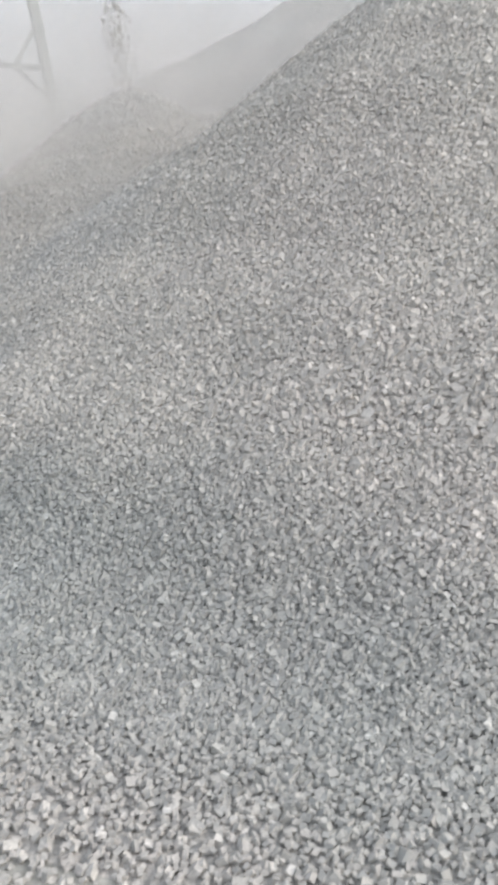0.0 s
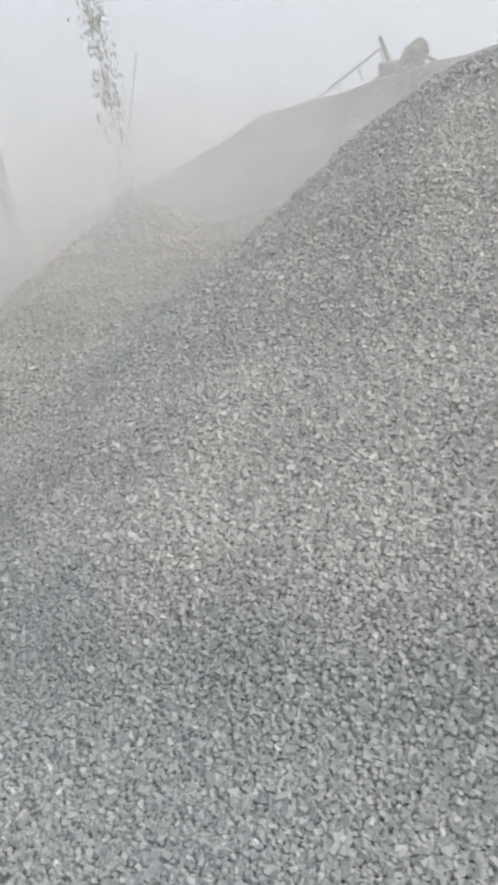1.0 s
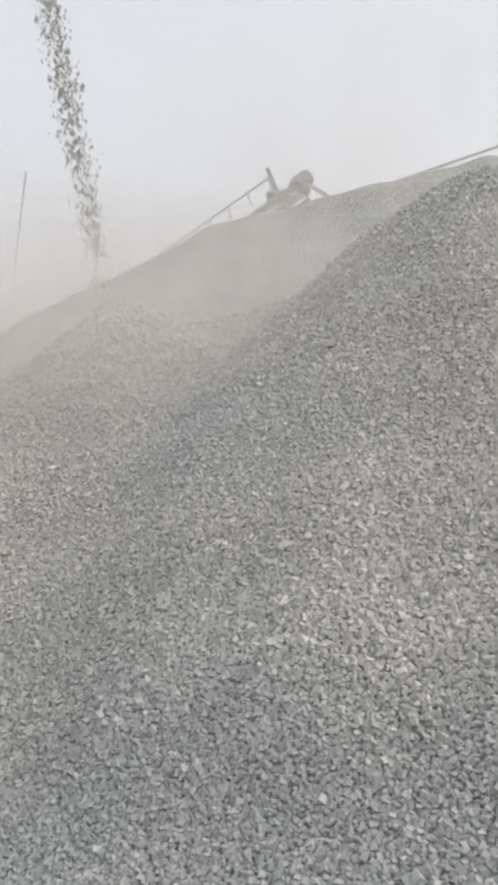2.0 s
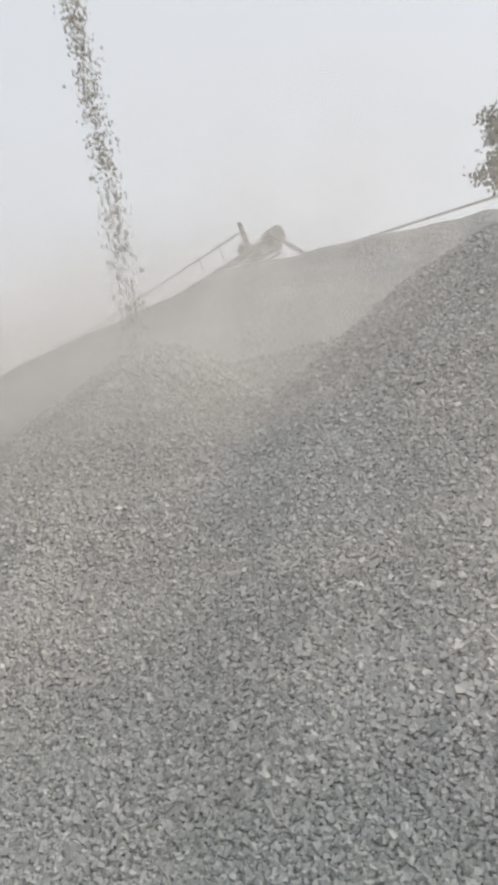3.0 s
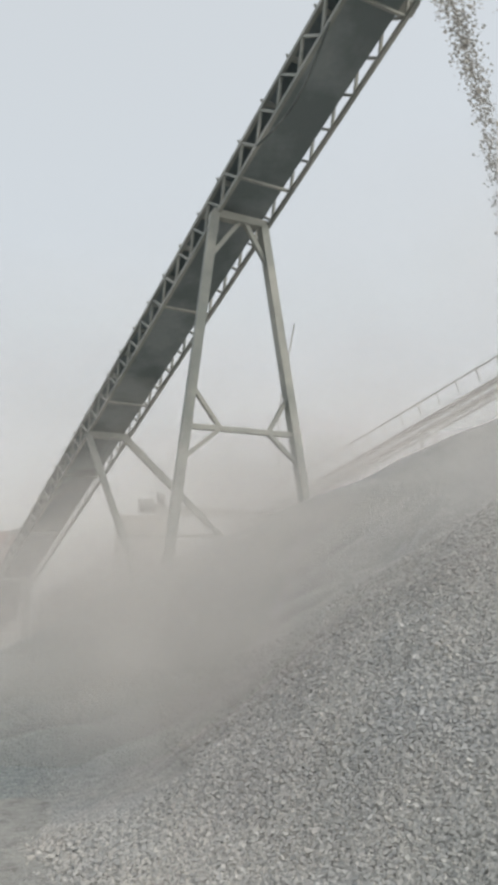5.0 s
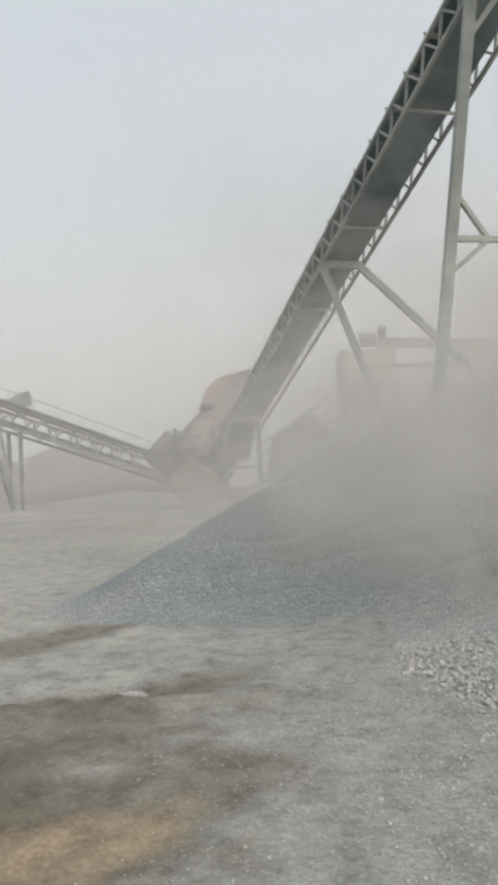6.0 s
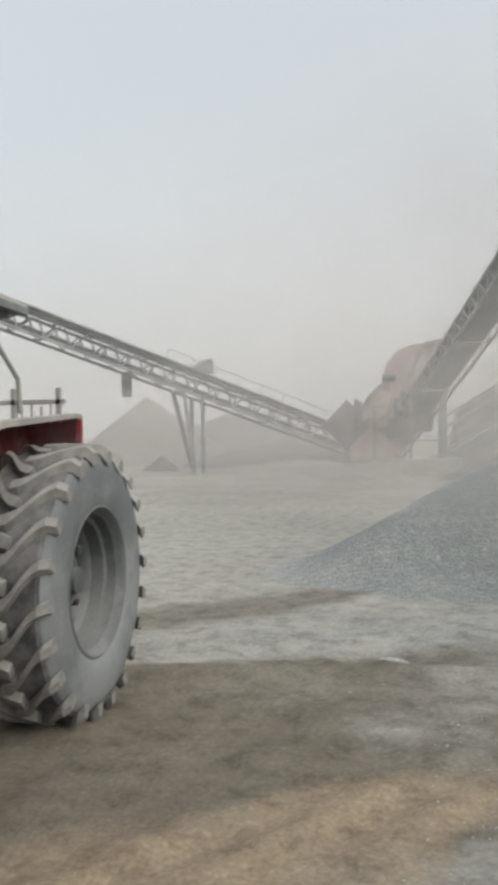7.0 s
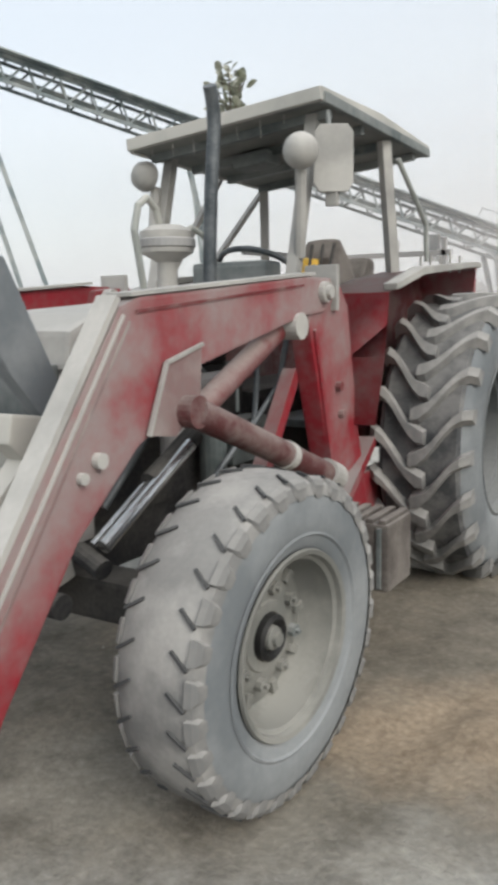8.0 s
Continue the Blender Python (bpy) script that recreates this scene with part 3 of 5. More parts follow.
    piv = rod((1.42, y - 0.1 * s, 1.60), (1.42, y + 0.09 * s, 1.60), 0.045, seg=16)
    bm_rod(piv, (1.42, y + 0.07 * s, 1.60), (1.42, y + 0.11 * s, 1.60), 0.028, seg=10)
    part("pivot_pin", piv, PALE, t)
    part("pivot_plate", box((0.03, 0.16, 0.2), pose(1.30, y, 1.62), 0.005), PALE, t)
    # lift cylinder: dark red barrel, pale gland, bright rod
    yl = 0.70 * s
    lift = part("lift_cylinder", rod((1.42, yl, 0.80), (2.44, yl, 1.20), 0.052, seg=18), RED_GRIMY, t, "dark red dusty hydraulic cylinder", True)
    part("cylinder_gland", rod((1.38, yl, 0.785), (1.48, yl, 0.824), 0.066, seg=18), PALE, lift)
    part("cylinder_eye", rod((2.46, yl - 0.06, 1.205), (2.46, yl + 0.035, 1.205), 0.055, seg=18), RED_GRIMY, lift)
    part("cylinder_clamp", rod((1.80, yl, 0.949), (1.84, yl, 0.965), 0.058, seg=18), PALE, lift)
    lk = part("tilt_cylinder", rod((1.66, y - 0.02 * s, 1.45), (2.34, y + 0.03 * s, 1.18), 0.045, seg=16), RED_DARK, t, "red tilt cylinder under flaking paint", True)
    part("cylinder_eye", rod((1.64, y - 0.07 * s, 1.46), (1.64, y + 0.08 * s, 1.46), 0.055, seg=16), PALE, lk)
    bk = part("bucket_cylinder", rod((2.20, 0.52 * s, 1.08), (2.46, 0.52 * s, 0.95), 0.04, seg=14), IRON, t, "greasy bucket cylinder")
    part("cylinder_rod", rod((2.26, 0.545 * s, 1.055), (2.74, 0.545 * s, 0.80), 0.026, seg=14), CHROME, bk, "bright chrome rod")
    part("cylinder_rod", rod((2.26, 0.50 * s, 1.055), (2.74, 0.50 * s, 0.80), 0.012, seg=12), CHROME, bk, "bright chrome rod")
    part("rod_end", rod((2.76, 0.46 * s, 0.78), (2.78, 0.58 * s, 0.74), 0.034, seg=14), IRON, bk)


def fender(t, s):
    bm = bmesh.new()
    prof = [(1.06, 0.98), (1.05, 1.30), (1.0, 1.60), (0.62, 1.68), (0.2, 1.73), (-0.34, 1.755), (-0.40, 1.74), (-0.44, 1.58)]
    n = len(prof)
    lo = [bm.verts.new((x, 0.44 * s, z)) for x, z in prof]
    hi = [bm.verts.new((x, 0.80 * s if 0.0 < i < n - 1 else 0.76 * s, z)) for i, (x, z) in enumerate(prof)]
    for i in range(n - 1):
        bm.faces.new((lo[i], lo[i + 1], hi[i + 1], hi[i]))
    bmesh.ops.solidify(bm, geom=list(bm.faces), thickness=0.018)
    f = part("fender", bm, RED_PAINT, t, "red sheet metal fender with dust on top")
    side = [(1.05, 0.99), (1.03, 1.30), (0.99, 1.59), (0.6, 1.665), (-0.4, 1.735), (-0.80, 1.71), (-0.80, 1.2), (-0.2, 0.8), (0.6, 0.72)]
    part("fender_plate", prism(side, 0.425 * s, 0.445 * s), RED_DARK, f)
    part("fender_lip", prism([(0.97, 1.61), (0.6, 1.69), (-0.30, 1.758), (-0.40, 1.755), (-0.40, 1.785), (-0.30, 1.79), (0.6, 1.73), (0.98, 1.64)], 0.76 * s, 0.83 * s, 0.006), PALE, f, "pale dust lying on the fender top")
    part("tail_board", box((0.03, 0.40, 0.24), pose(-0.66, 0.52 * s, 1.66), 0.006), RED_PAINT, f)
    for k in range(5):
        part("tail_stud", rod((-0.20 - 0.03 * k, 0.52 * s + 0.05 * k * s, 1.73), (-0.20 - 0.03 * k, 0.52 * s + 0.05 * k * s, 1.83 + 0.02 * (k % 2)), 0.008, seg=6), PALE, f)


def build_tractor():
    t = empty("tractor", pose(-3.69, 4.33, 0, 0, 0, -90))
    tagged(t, "dusty red farm tractor with front loader and canopy", "tractor")
    rear_wheel(t, pose(0, 0.865, 0.795) @ Matrix.Diagonal((0.97, 1.0, 0.97, 1)))
    rear_wheel(t, pose(0, -0.865, 0.795, 0, 0, 180) @ Matrix.Diagonal((0.97, 1.0, 0.97, 1)))
    front_wheel(t, pose(2.52, 0.985, 0.52, -2, 0, -4) @ Matrix.Diagonal((0.93, 0.80, 0.93, 1)))
    front_wheel(t, pose(2.52, -0.985, 0.52, 2, 0, 176) @ Matrix.Diagonal((0.93, 0.80, 0.93, 1)))
    # chassis, engine, hood
    part("rear_axle", rod((0, -0.75, 0.815), (0, 0.75, 0.815), 0.13, seg=20), IRON, t)
    part("gearbox", box((1.5, 0.44, 0.6), pose(0.55, 0, 0.85), 0.05), IRON, t, "greasy black gearbox housing")
    part("front_axle", box((0.16, 1.8, 0.15), pose(2.54, 0, 0.56), 0.02), IRON, t)
    part("chassis", box((2.0, 0.36, 0.24), pose(2.0, 0, 0.66), 0.02), IRON, t)
    eng = part("engine", box((1.2, 0.42, 0.55), pose(1.95, 0, 1.02), 0.03), IRON, t, "greasy dark diesel engine block")
    for k in range(5):
        part("rocker", box((0.15, 0.30, 0.10), pose(1.5 + 0.2 * k, 0.02, 1.32), 0.02), IRON, eng)
        part("injector_pipe", pipe([(1.5 + 0.2 * k, 0.2, 1.30), (1.5 + 0.2 * k, 0.27, 1.22), (1.55 + 0.15 * k, 0.30, 1.08)], 0.009), STEEL_DARK, eng)
    part("oil_filter", rod((1.75, 0.30, 0.80), (1.75, 0.30, 1.05), 0.06, seg=16), STEEL_DARK, eng)
    part("fuel_filter", rod((2.05, 0.31, 0.95), (2.05, 0.31, 1.15), 0.05, seg=16), PLANT_GREY, eng)
    part("alternator", rod((2.35, 0.22, 1.02), (2.52, 0.22, 1.02), 0.09, seg=18), STEEL_DARK, eng)
    part("pump", box((0.3, 0.12, 0.2), pose(1.5, 0.28, 0.95), 0.02), STEEL_DARK, eng)
    part("manifold", rod((1.5, 0.24, 1.22), (2.4, 0.24, 1.22), 0.045, seg=12), PLANT_GREY, eng)
    for a, b, c in (((1.4, 0.32, 1.3), (1.6, 0.42, 1.05), (1.9, 0.36, 0.8)), ((1.3, 0.42, 1.4), (1.45, 0.46, 1.2), (1.7, 0.40, 0.95)), ((2.1, 0.3, 1.3), (2.3, 0.4, 1.1), (2.5, 0.34, 0.85))):
        part("hose", pipe([a, b, c], 0.014), BLACK_PIPE, eng)
    part("hood", prism([(1.05, 1.40), (1.05, 1.58), (1.4, 1.60), (2.45, 1.53), (2.58, 1.47), (2.60, 1.34), (2.4, 1.37)], -0.30, 0.30, 0.02), PALE, t, "dust-covered engine hood")
    part("hood_side", box((1.2, 0.02, 0.14), pose(2.0, -0.29, 1.33), 0.004), RED_DARK, t)
    part("radiator", box((0.12, 0.52, 0.66), pose(2.52, 0, 1.05), 0.02), PLANT_GREY, t)
    part("grille", box((0.03, 0.5, 0.6), pose(2.61, 0, 1.06), 0.006), STEEL_DARK, t)
    part("hydraulic_tank", box((0.26, 0.24, 0.34), pose(1.0, -0.4, 1.2), 0.03), RED_DARK, t)
    part("front_guard", prism([(2.98, 1.72), (2.86, 1.70), (2.64, 1.26), (2.72, 1.17), (2.86, 1.34), (3.02, 1.58)], 0.26, 0.32, 0.01), GUARD, t, "bent blue-grey steel front guard")
    part("guard_post", prism([(2.90, 1.23), (2.72, 1.20), (2.72, 1.10), (2.80, 1.00), (2.94, 0.88), (3.04, 0.92), (2.86, 1.08), (2.92, 1.14)], 0.27, 0.35, 0.01), CONCRETE, t, "cream steel post of the front guard")
    part("guard_rail", bar((2.60, 0.30, 0.90), (3.10, 0.30, 0.62), 0.07, 0.05), CONCRETE, t)
    # air cleaner, exhaust
    bowl = [(0.0, 0.20), (0.07, 0.195), (0.115, 0.17), (0.12, 0.11), (0.115, 0.08), (0.08, 0.06), (0.045, 0.04), (0.045, -0.12), (0.0, -0.12)]
    ac = part("air_cleaner", lathe(bowl, 28, pose(1.70, 0.05, 1.70)), PALE, t, "dusty white air pre-cleaner bowl", True)
    part("clamp_band", lathe([(0.121, 0.10), (0.126, 0.105), (0.126, 0.135), (0.121, 0.14)], 28, pose(1.70, 0.05, 1.70)), PLANT_GREY, ac)
    part("cleaner_pipe", pipe([(1.86, 0.05, 1.58), (1.90, 0.06, 1.72), (1.93, 0.06, 1.86), (1.90, 0.06, 1.96), (1.83, 0.05, 2.0), (1.77, 0.05, 1.96), (1.74, 0.05, 1.88)], 0.016), STEEL, ac)
    part("cleaner_pipe", pipe([(1.60, 0.06, 1.86), (1.53, 0.06, 1.90), (1.46, 0.08, 1.87), (1.43, 0.1, 1.78), (1.45, 0.1, 1.6)], 0.014), STEEL, ac)
    ex = part("exhaust", pipe([(1.72, 0.28, 1.35), (1.71, 0.28, 1.75), (1.69, 0.284, 2.05), (1.674, 0.288, 2.2), (1.668, 0.290, 2.29), (1.674, 0.292, 2.35), (1.69, 0.296, 2.395), (1.71, 0.30, 2.43)], 0.029, 14), BLACK_PIPE, t, "black upright exhaust pipe with bent tip", True)
    part("exhaust_sleeve", rod((1.715, 0.28, 1.45), (1.71, 0.28, 1.60), 0.045, seg=16), STEEL_DARK, ex)
    # operator's place
    part("platform", box((1.1, 0.9, 0.04), pose(0.6, 0, 0.98), 0.01), STEEL_DARK, t)
    seat = part("seat", box((0.42, 0.44, 0.12), pose(0.05, 0, 1.42), 0.04), SEAT, t, "worn dusty vinyl seat")
    part("seat_back", prism([(-0.10, 1.45), (0.0, 1.46), (-0.06, 1.72), (-0.14, 1.84), (-0.24, 1.82), (-0.22, 1.6)], -0.21, 0.21, 0.03), SEAT, seat)
    part("water_can", box((0.13, 0.11, 0.17), pose(0.68, 0.20, 1.71), 0.03), YELLOW, t, "yellow plastic can")
    part("dashboard", box((0.16, 0.44, 0.30), pose(1.06, 0, 1.62), 0.03), STEEL_DARK, t)
    part("steering_column", rod((1.02, 0, 1.6), (0.86, 0, 1.72), 0.025), IRON, t)
    wheelm = pose(0.84, 0, 1.74, 0, -28, 0)
    ring = [wheelm @ Vector((0.21 * math.cos(a), 0.21 * math.sin(a), 0)) for a in [2 * math.pi * k / 24 for k in range(25)]]
    part("steering_wheel", pipe(ring, 0.015), BLACK_PIPE, t, "black steering wheel", True)
    lever = part("lever_bank", box((0.12, 0.16, 0.1), pose(1.0, 0.42, 1.62), 0.02), SEAT, t)
    for k in range(3):
        part("lever", rod((1.0, 0.37 + 0.05 * k, 1.64), (0.94, 0.37 + 0.06 * k, 1.84), 0.008, seg=6), IRON, lever)
    part("cover_cloth", prism([(0.56, 1.60), (0.60, 1.80), (0.54, 1.90), (0.44, 1.91), (0.30, 1.78), (0.14, 1.62), (0.16, 1.56)], 0.12, 0.30, 0.05), SEAT, t, "brown dusty padded cover")
    # canopy on four posts
    roof = empty("canopy", pose(0.45, -0.02, 2.40, 5.0, -1.5, 0))
    roof.parent = t
    part("roof_panel", box((1.40, 1.08, 0.035), bevel=0.006), CANOPY_SHADE, roof, "dusty canopy underside, its shade put into the colour")
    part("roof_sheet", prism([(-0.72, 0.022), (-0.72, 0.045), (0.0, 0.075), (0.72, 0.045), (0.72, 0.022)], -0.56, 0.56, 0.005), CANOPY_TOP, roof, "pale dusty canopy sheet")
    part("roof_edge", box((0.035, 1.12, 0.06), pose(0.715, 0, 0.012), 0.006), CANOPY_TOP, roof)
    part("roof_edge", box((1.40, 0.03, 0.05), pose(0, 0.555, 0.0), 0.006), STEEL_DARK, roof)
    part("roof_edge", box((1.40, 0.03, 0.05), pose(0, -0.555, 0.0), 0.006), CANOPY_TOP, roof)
    for k in range(4):
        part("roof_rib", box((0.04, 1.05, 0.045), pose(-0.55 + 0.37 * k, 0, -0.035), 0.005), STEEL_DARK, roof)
    # plain dark box added for the unidentified clutter under the roof
    part("roof_clutter", box((0.16, 0.22, 0.07), pose(0.2, -0.1, -0.07), 0.02), STEEL_DARK, roof)
    for k in range(7):
        part("dust_tuft", rod((0.66, -0.45 + 0.13 * k, -0.02), (0.66, -0.45 + 0.13 * k, -0.06 - 0.02 * (k % 3)), 0.004, 0.001, 5), PALE, roof)
    for a, b in (((1.02, 0.42, 2.42), (1.30, 0.44, 1.58)), ((0.30, 0.48, 2.42), (0.24, 0.52, 1.66)), ((0.90, -0.50, 2.36), (1.14, -0.48, 1.58)), ((-0.12, -0.52, 2.36), (-0.16, -0.54, 1.66))):
        part("canopy_post", bar(a, b, 0.055, 0.055), PALE, t, "pale dusty canopy post")
    part("post_brace", bar((0.95, -0.55, 1.65), (0.2, -0.62, 2.38), 0.03), PALE, t)
    part("post_brace", bar((0.60, -0.58, 1.65), (-0.25, -0.62, 2.3), 0.03), PALE, t)
    part("handrail", pipe([(0.40, 0.60, 2.30), (0.30, 0.64, 2.15), (0.12, 0.66, 1.98), (0.10, 0.66, 1.78)], 0.014), STEEL, t)
    # work lamps and mirror under the canopy front
    lamp = [(0.0, 0.09), (0.045, 0.085), (0.085, 0.05), (0.098, 0.0), (0.098, -0.02), (0.0, -0.03)]
    lp = part("work_lamp", lathe(lamp, 26, pose(1.34, 0.52, 2.21, 0, 85, 25) @ Matrix.Scale(0.8, 4)), PALE, t, "round white work lamp", True)
    part("lamp_bracket", rod((1.30, 0.50, 2.16), (1.24, 0.46, 1.76), 0.026, seg=8), PALE, lp)
    part("mirror", prism([(-0.09, -0.11), (-0.065, -0.15), (0.065, -0.15), (0.09, -0.11), (0.085, 0.11), (0.06, 0.145), (-0.065, 0.145), (-0.09, 0.11)], -0.017, 0.017, 0.006), PALE, t, "dust-caked rectangular rear mirror").matrix_basis = pose(1.14, 0.58, 2.20, 0, 0, -58)
    part("mirror_arm", rod((1.12, 0.60, 2.05), (1.08, 0.52, 2.42), 0.012, seg=8), STEEL_DARK, t)
    part("mirror_foot", box((0.03, 0.06, 0.08), pose(1.13, 0.57, 2.03), 0.008), PALE, t)
    lp2 = part("work_lamp", lathe(lamp, 26, pose(1.06, -0.56, 2.24, 0, 85, -5) @ Matrix.Scale(0.8, 4)), PALE, t, "round white work lamp", True)
    part("lamp_bracket", rod((1.0, -0.54, 2.18), (1.08, -0.50, 1.95), 0.03, seg=8), PALE, lp2)
    # rear rack
    for a, b in (((-1.0, -0.55, 1.90), (-1.0, 0.45, 1.90)), ((-1.0, 0.05, 1.70), (-1.0, 0.05, 2.0)), ((-1.0, 0.40, 1.70), (-1.0, 0.40, 2.0)), ((0.1, -0.55, 1.90), (-1.0, -0.55, 1.90)), ((-0.7, 0.40, 1.72), (-1.0, 0.40, 1.72))):
        part("rack_rail", bar(a, b, 0.035), PLANT_GREY, t)
    fender(t, 1)
    fender(t, -1)
    part("seat_support", box((0.3, 0.3, 0.36), pose(0.0, 0, 1.2), 0.02), IRON, t)
    # step box
    st = part("step_box", box((0.28, 0.30, 0.30), pose(1.30, 0.83, 0.46), 0.012), SEAT, t, "grey-brown dusty step box with slotted top")
    for k in range(5):
        part("step_slat", box((0.27, 0.034, 0.022), pose(1.30, 0.71 + 0.06 * k, 0.618), 0.005), SEAT, st)
    for k in range(3):
        part("step_rib", box((0.012, 0.02, 0.27), pose(1.445, 0.72 + 0.11 * k, 0.46), 0.003), STEEL_DARK, st)
    part("step_bracket", bar((1.30, 0.68, 0.66), (0.80, 0.60, 0.86), 0.10, 0.05), RED_PAINT, t)
    part("step_arm", bar((1.32, 0.68, 0.50), (1.2, 0.3, 0.62), 0.07), RED_DARK, t)
    for k in range(4):
        part("hydraulic_hose", pipe([(1.18, 0.50 + 0.02 * k, 1.72 - 0.03 * k), (1.08 - 0.03 * k, 0.48, 1.66), (1.02 - 0.02 * k, 0.46, 1.45), (1.06, 0.44, 1.15)], 0.014), BLACK_PIPE, t)
    for k in range(3):
        part("hood_clutter", pipe([(1.15 + 0.12 * k, -0.12 + 0.1 * k, 1.62), (1.22 + 0.12 * k, -0.08 + 0.1 * k, 1.655), (1.36 + 0.1 * k, 0.1, 1.63)], 0.016), BLACK_PIPE, t)
    loader_side(t, 1)
    loader_side(t, -1)
    part("loader_crossbar", rod((2.92, -0.54, 0.66), (2.92, 0.54, 0.66), 0.04, seg=16), IRON, t)
    part("front_bracket", box((0.10, 0.30, 0.30), pose(2.70, 0.2, 0.98, 0, 12, 0), 0.012), CONCRETE, t, "cream front weight bracket")
    part("front_bracket", box((0.08, 0.30, 0.16), pose(2.72, 0.2, 0.72, 0, 12, 0), 0.012), CONCRETE, t)
    return t


tractor = build_tractor()


# ---- conveyors ----
def truss_conveyor(name, tail, head, width, depth, bay, label, chord=0.07, web=0.045, mat=None, idlers=True, belt_mat=None):
    """An inclined belt conveyor: two lattice side trusses, the carrying and the return belt, cross ties and idlers."""
    mat = mat or STEEL
    tail, head = Vector(tail), Vector(head)
    c = empty(name, Matrix.Translation(tail))
    tagged(c, label, "conveyor")
    d = head - tail
    L = d.length
    f = d.normalized()
    side = Vector((f.y, -f.x, 0)).normalized()
    up = side.cross(f).normalized()
    if up.z < 0:
        up = -up

    def at(s, y, z):
        return f * s + side * y + up * z
    n = max(2, round(L / bay))
    for s in (-1, 1):
        y = s * width / 2
        part("chord", bar(at(0, y, 0), at(L, y, 0), chord, chord, up), mat, c)
        part("chord", bar(at(0, y, depth), at(L, y, depth), chord, chord, up), mat, c)
        for k in range(n):
            a, b = L * k / n, L * (k + 1) / n
            part("web", bar(at(a, y, 0), at((a + b) / 2, y, depth), web), mat, c)
            part("web", bar(at((a + b) / 2, y, depth), at(b, y, 0), web), mat, c)
    for k in range(0, n + 1, 5):
        s = L * k / n
        part("cross_tie", bar(at(s, -width / 2, 0.02), at(s, width / 2, 0.02), web * 1.1), mat, c)
    w = width * 0.42
    part("return_belt", bar(at(0.1, 0, depth * 0.32), at(L - 0.1, 0, depth * 0.32), 2 * w, 0.016, up), belt_mat or BELT, c, "dark rubber return belt seen from beneath")
    bm = bmesh.new()
    prof = ((-w, depth + 0.16), (-w * 0.45, depth + 0.05), (w * 0.45, depth + 0.05), (w, depth + 0.16))
    lo = [bm.verts.new(at(0.1, y, z)) for y, z in prof]
    hi = [bm.verts.new(at(L - 0.1, y, z)) for y, z in prof]
    for k in range(3):
        bm.faces.new((lo[k], lo[k + 1], hi[k + 1], hi[k]))
    bmesh.ops.solidify(bm, geom=list(bm.faces), thickness=0.014)
    part("carrying_belt", bm, belt_mat or BELT, c, "dark troughed rubber belt")
    if idlers:
        m = round(L / (bay * 1.25))
        for k in range(m):
            s = L * (k + 0.5) / m
            b = bar(at(s, -width / 2, depth + 0.03), at(s, width / 2, depth + 0.03), 0.05)
            for q in (-1, 1):
                bm_bar(b, at(s, q * width / 2, depth), at(s, q * (width / 2 + 0.02), depth + 0.13), 0.04)
                bm_rod(b, at(s, q * width * 0.2, depth + 0.05), at(s, q * width * 0.47, depth + 0.12), 0.04, seg=8)
            part("idler", b, mat, c)
    for s in (0.0, L):
        part("drum", rod(at(s, -w, depth * 0.7), at(s, w, depth * 0.7), depth * 0.42, seg=18), STEEL_DARK, c)
    return c, at, L


def trestle(c, origin, left_top, right_top, left_foot, right_foot, bar_h, w=0.17, braces=True):
    """A pair of legs under a conveyor with a head beam, a tie and knee braces; in world places."""
    o = Vector(origin)
    lt, rt, lf, rf = (Vector(p) - o for p in (left_top, right_top, left_foot, right_foot))
    b = part("trestle_leg", bar(lt, lf, w), STEEL, c, "pale steel trestle leg")
    part("trestle_leg", bar(rt, rf, w), STEEL, c, "pale steel trestle leg")
    part("head_beam", bar(lt - (rt - lt) * 0.04, rt + (rt - lt) * 0.08, w, w * 0.9, (0, 0, 1)), STEEL, c)

    def on(a, q, z):
        k = (z - a.z) / (q.z - a.z)
        return a + (q - a) * k
    hz = bar_h - o.z
    l0, r0 = on(lt, lf, hz), on(rt, rf, hz)
    part("tie_beam", bar(l0, r0, w * 0.55), STEEL, c)
    if braces:
        rise = 0.75
        for k, (a, q) in enumerate(((lt, lf), (rt, rf))):
            p = l0 + (r0 - l0) * (0.3 if k == 0 else 0.74)
            part("knee_brace", bar(p, on(a, q, hz + rise), w * 0.45), STEEL, c)
            part("knee_brace", bar(p, on(a, q, hz - rise * 0.8), w * 0.45), STEEL, c)
        h1 = 0.9
        part("knee_brace", bar(on(lt, lf, lt.z - h1), lt + (rt - lt) * 0.55, w * 0.5), STEEL, c)
        part("knee_brace", bar(on(rt, rf, rt.z - h1), lt + (rt - lt) * 0.60, w * 0.5), STEEL, c)


C1_TAIL = (-1.72, 35.2, 0.55)
C1_HEAD = (5.92, 8.35, 11.02)
conveyor, c1_at, c1_len = truss_conveyor("stacker_conveyor", C1_TAIL, C1_HEAD, 1.12, 0.52, 0.72, "tall pale steel stacker conveyor with dark belt over the stone heap")
trestle(conveyor, C1_TAIL, (3.98, 12.92, 9.16), (4.98, 13.2, 9.16), (2.72, 12.85, 0), (6.25, 13.6, 0), 5.02)
trestle(conveyor, C1_TAIL, (2.02, 19.91, 6.40), (2.98, 20.2, 6.40), (4.25, 19.9, 0), (9.3, 20.4, 0), 3.8, braces=False)
trestle(conveyor, C1_TAIL, (-0.75, 27.6, 3.1), (0.35, 27.9, 3.1), (-0.8, 27.6, 0), (0.4, 27.9, 0), 1.4, 0.13, False)
o1 = Vector(C1_TAIL)
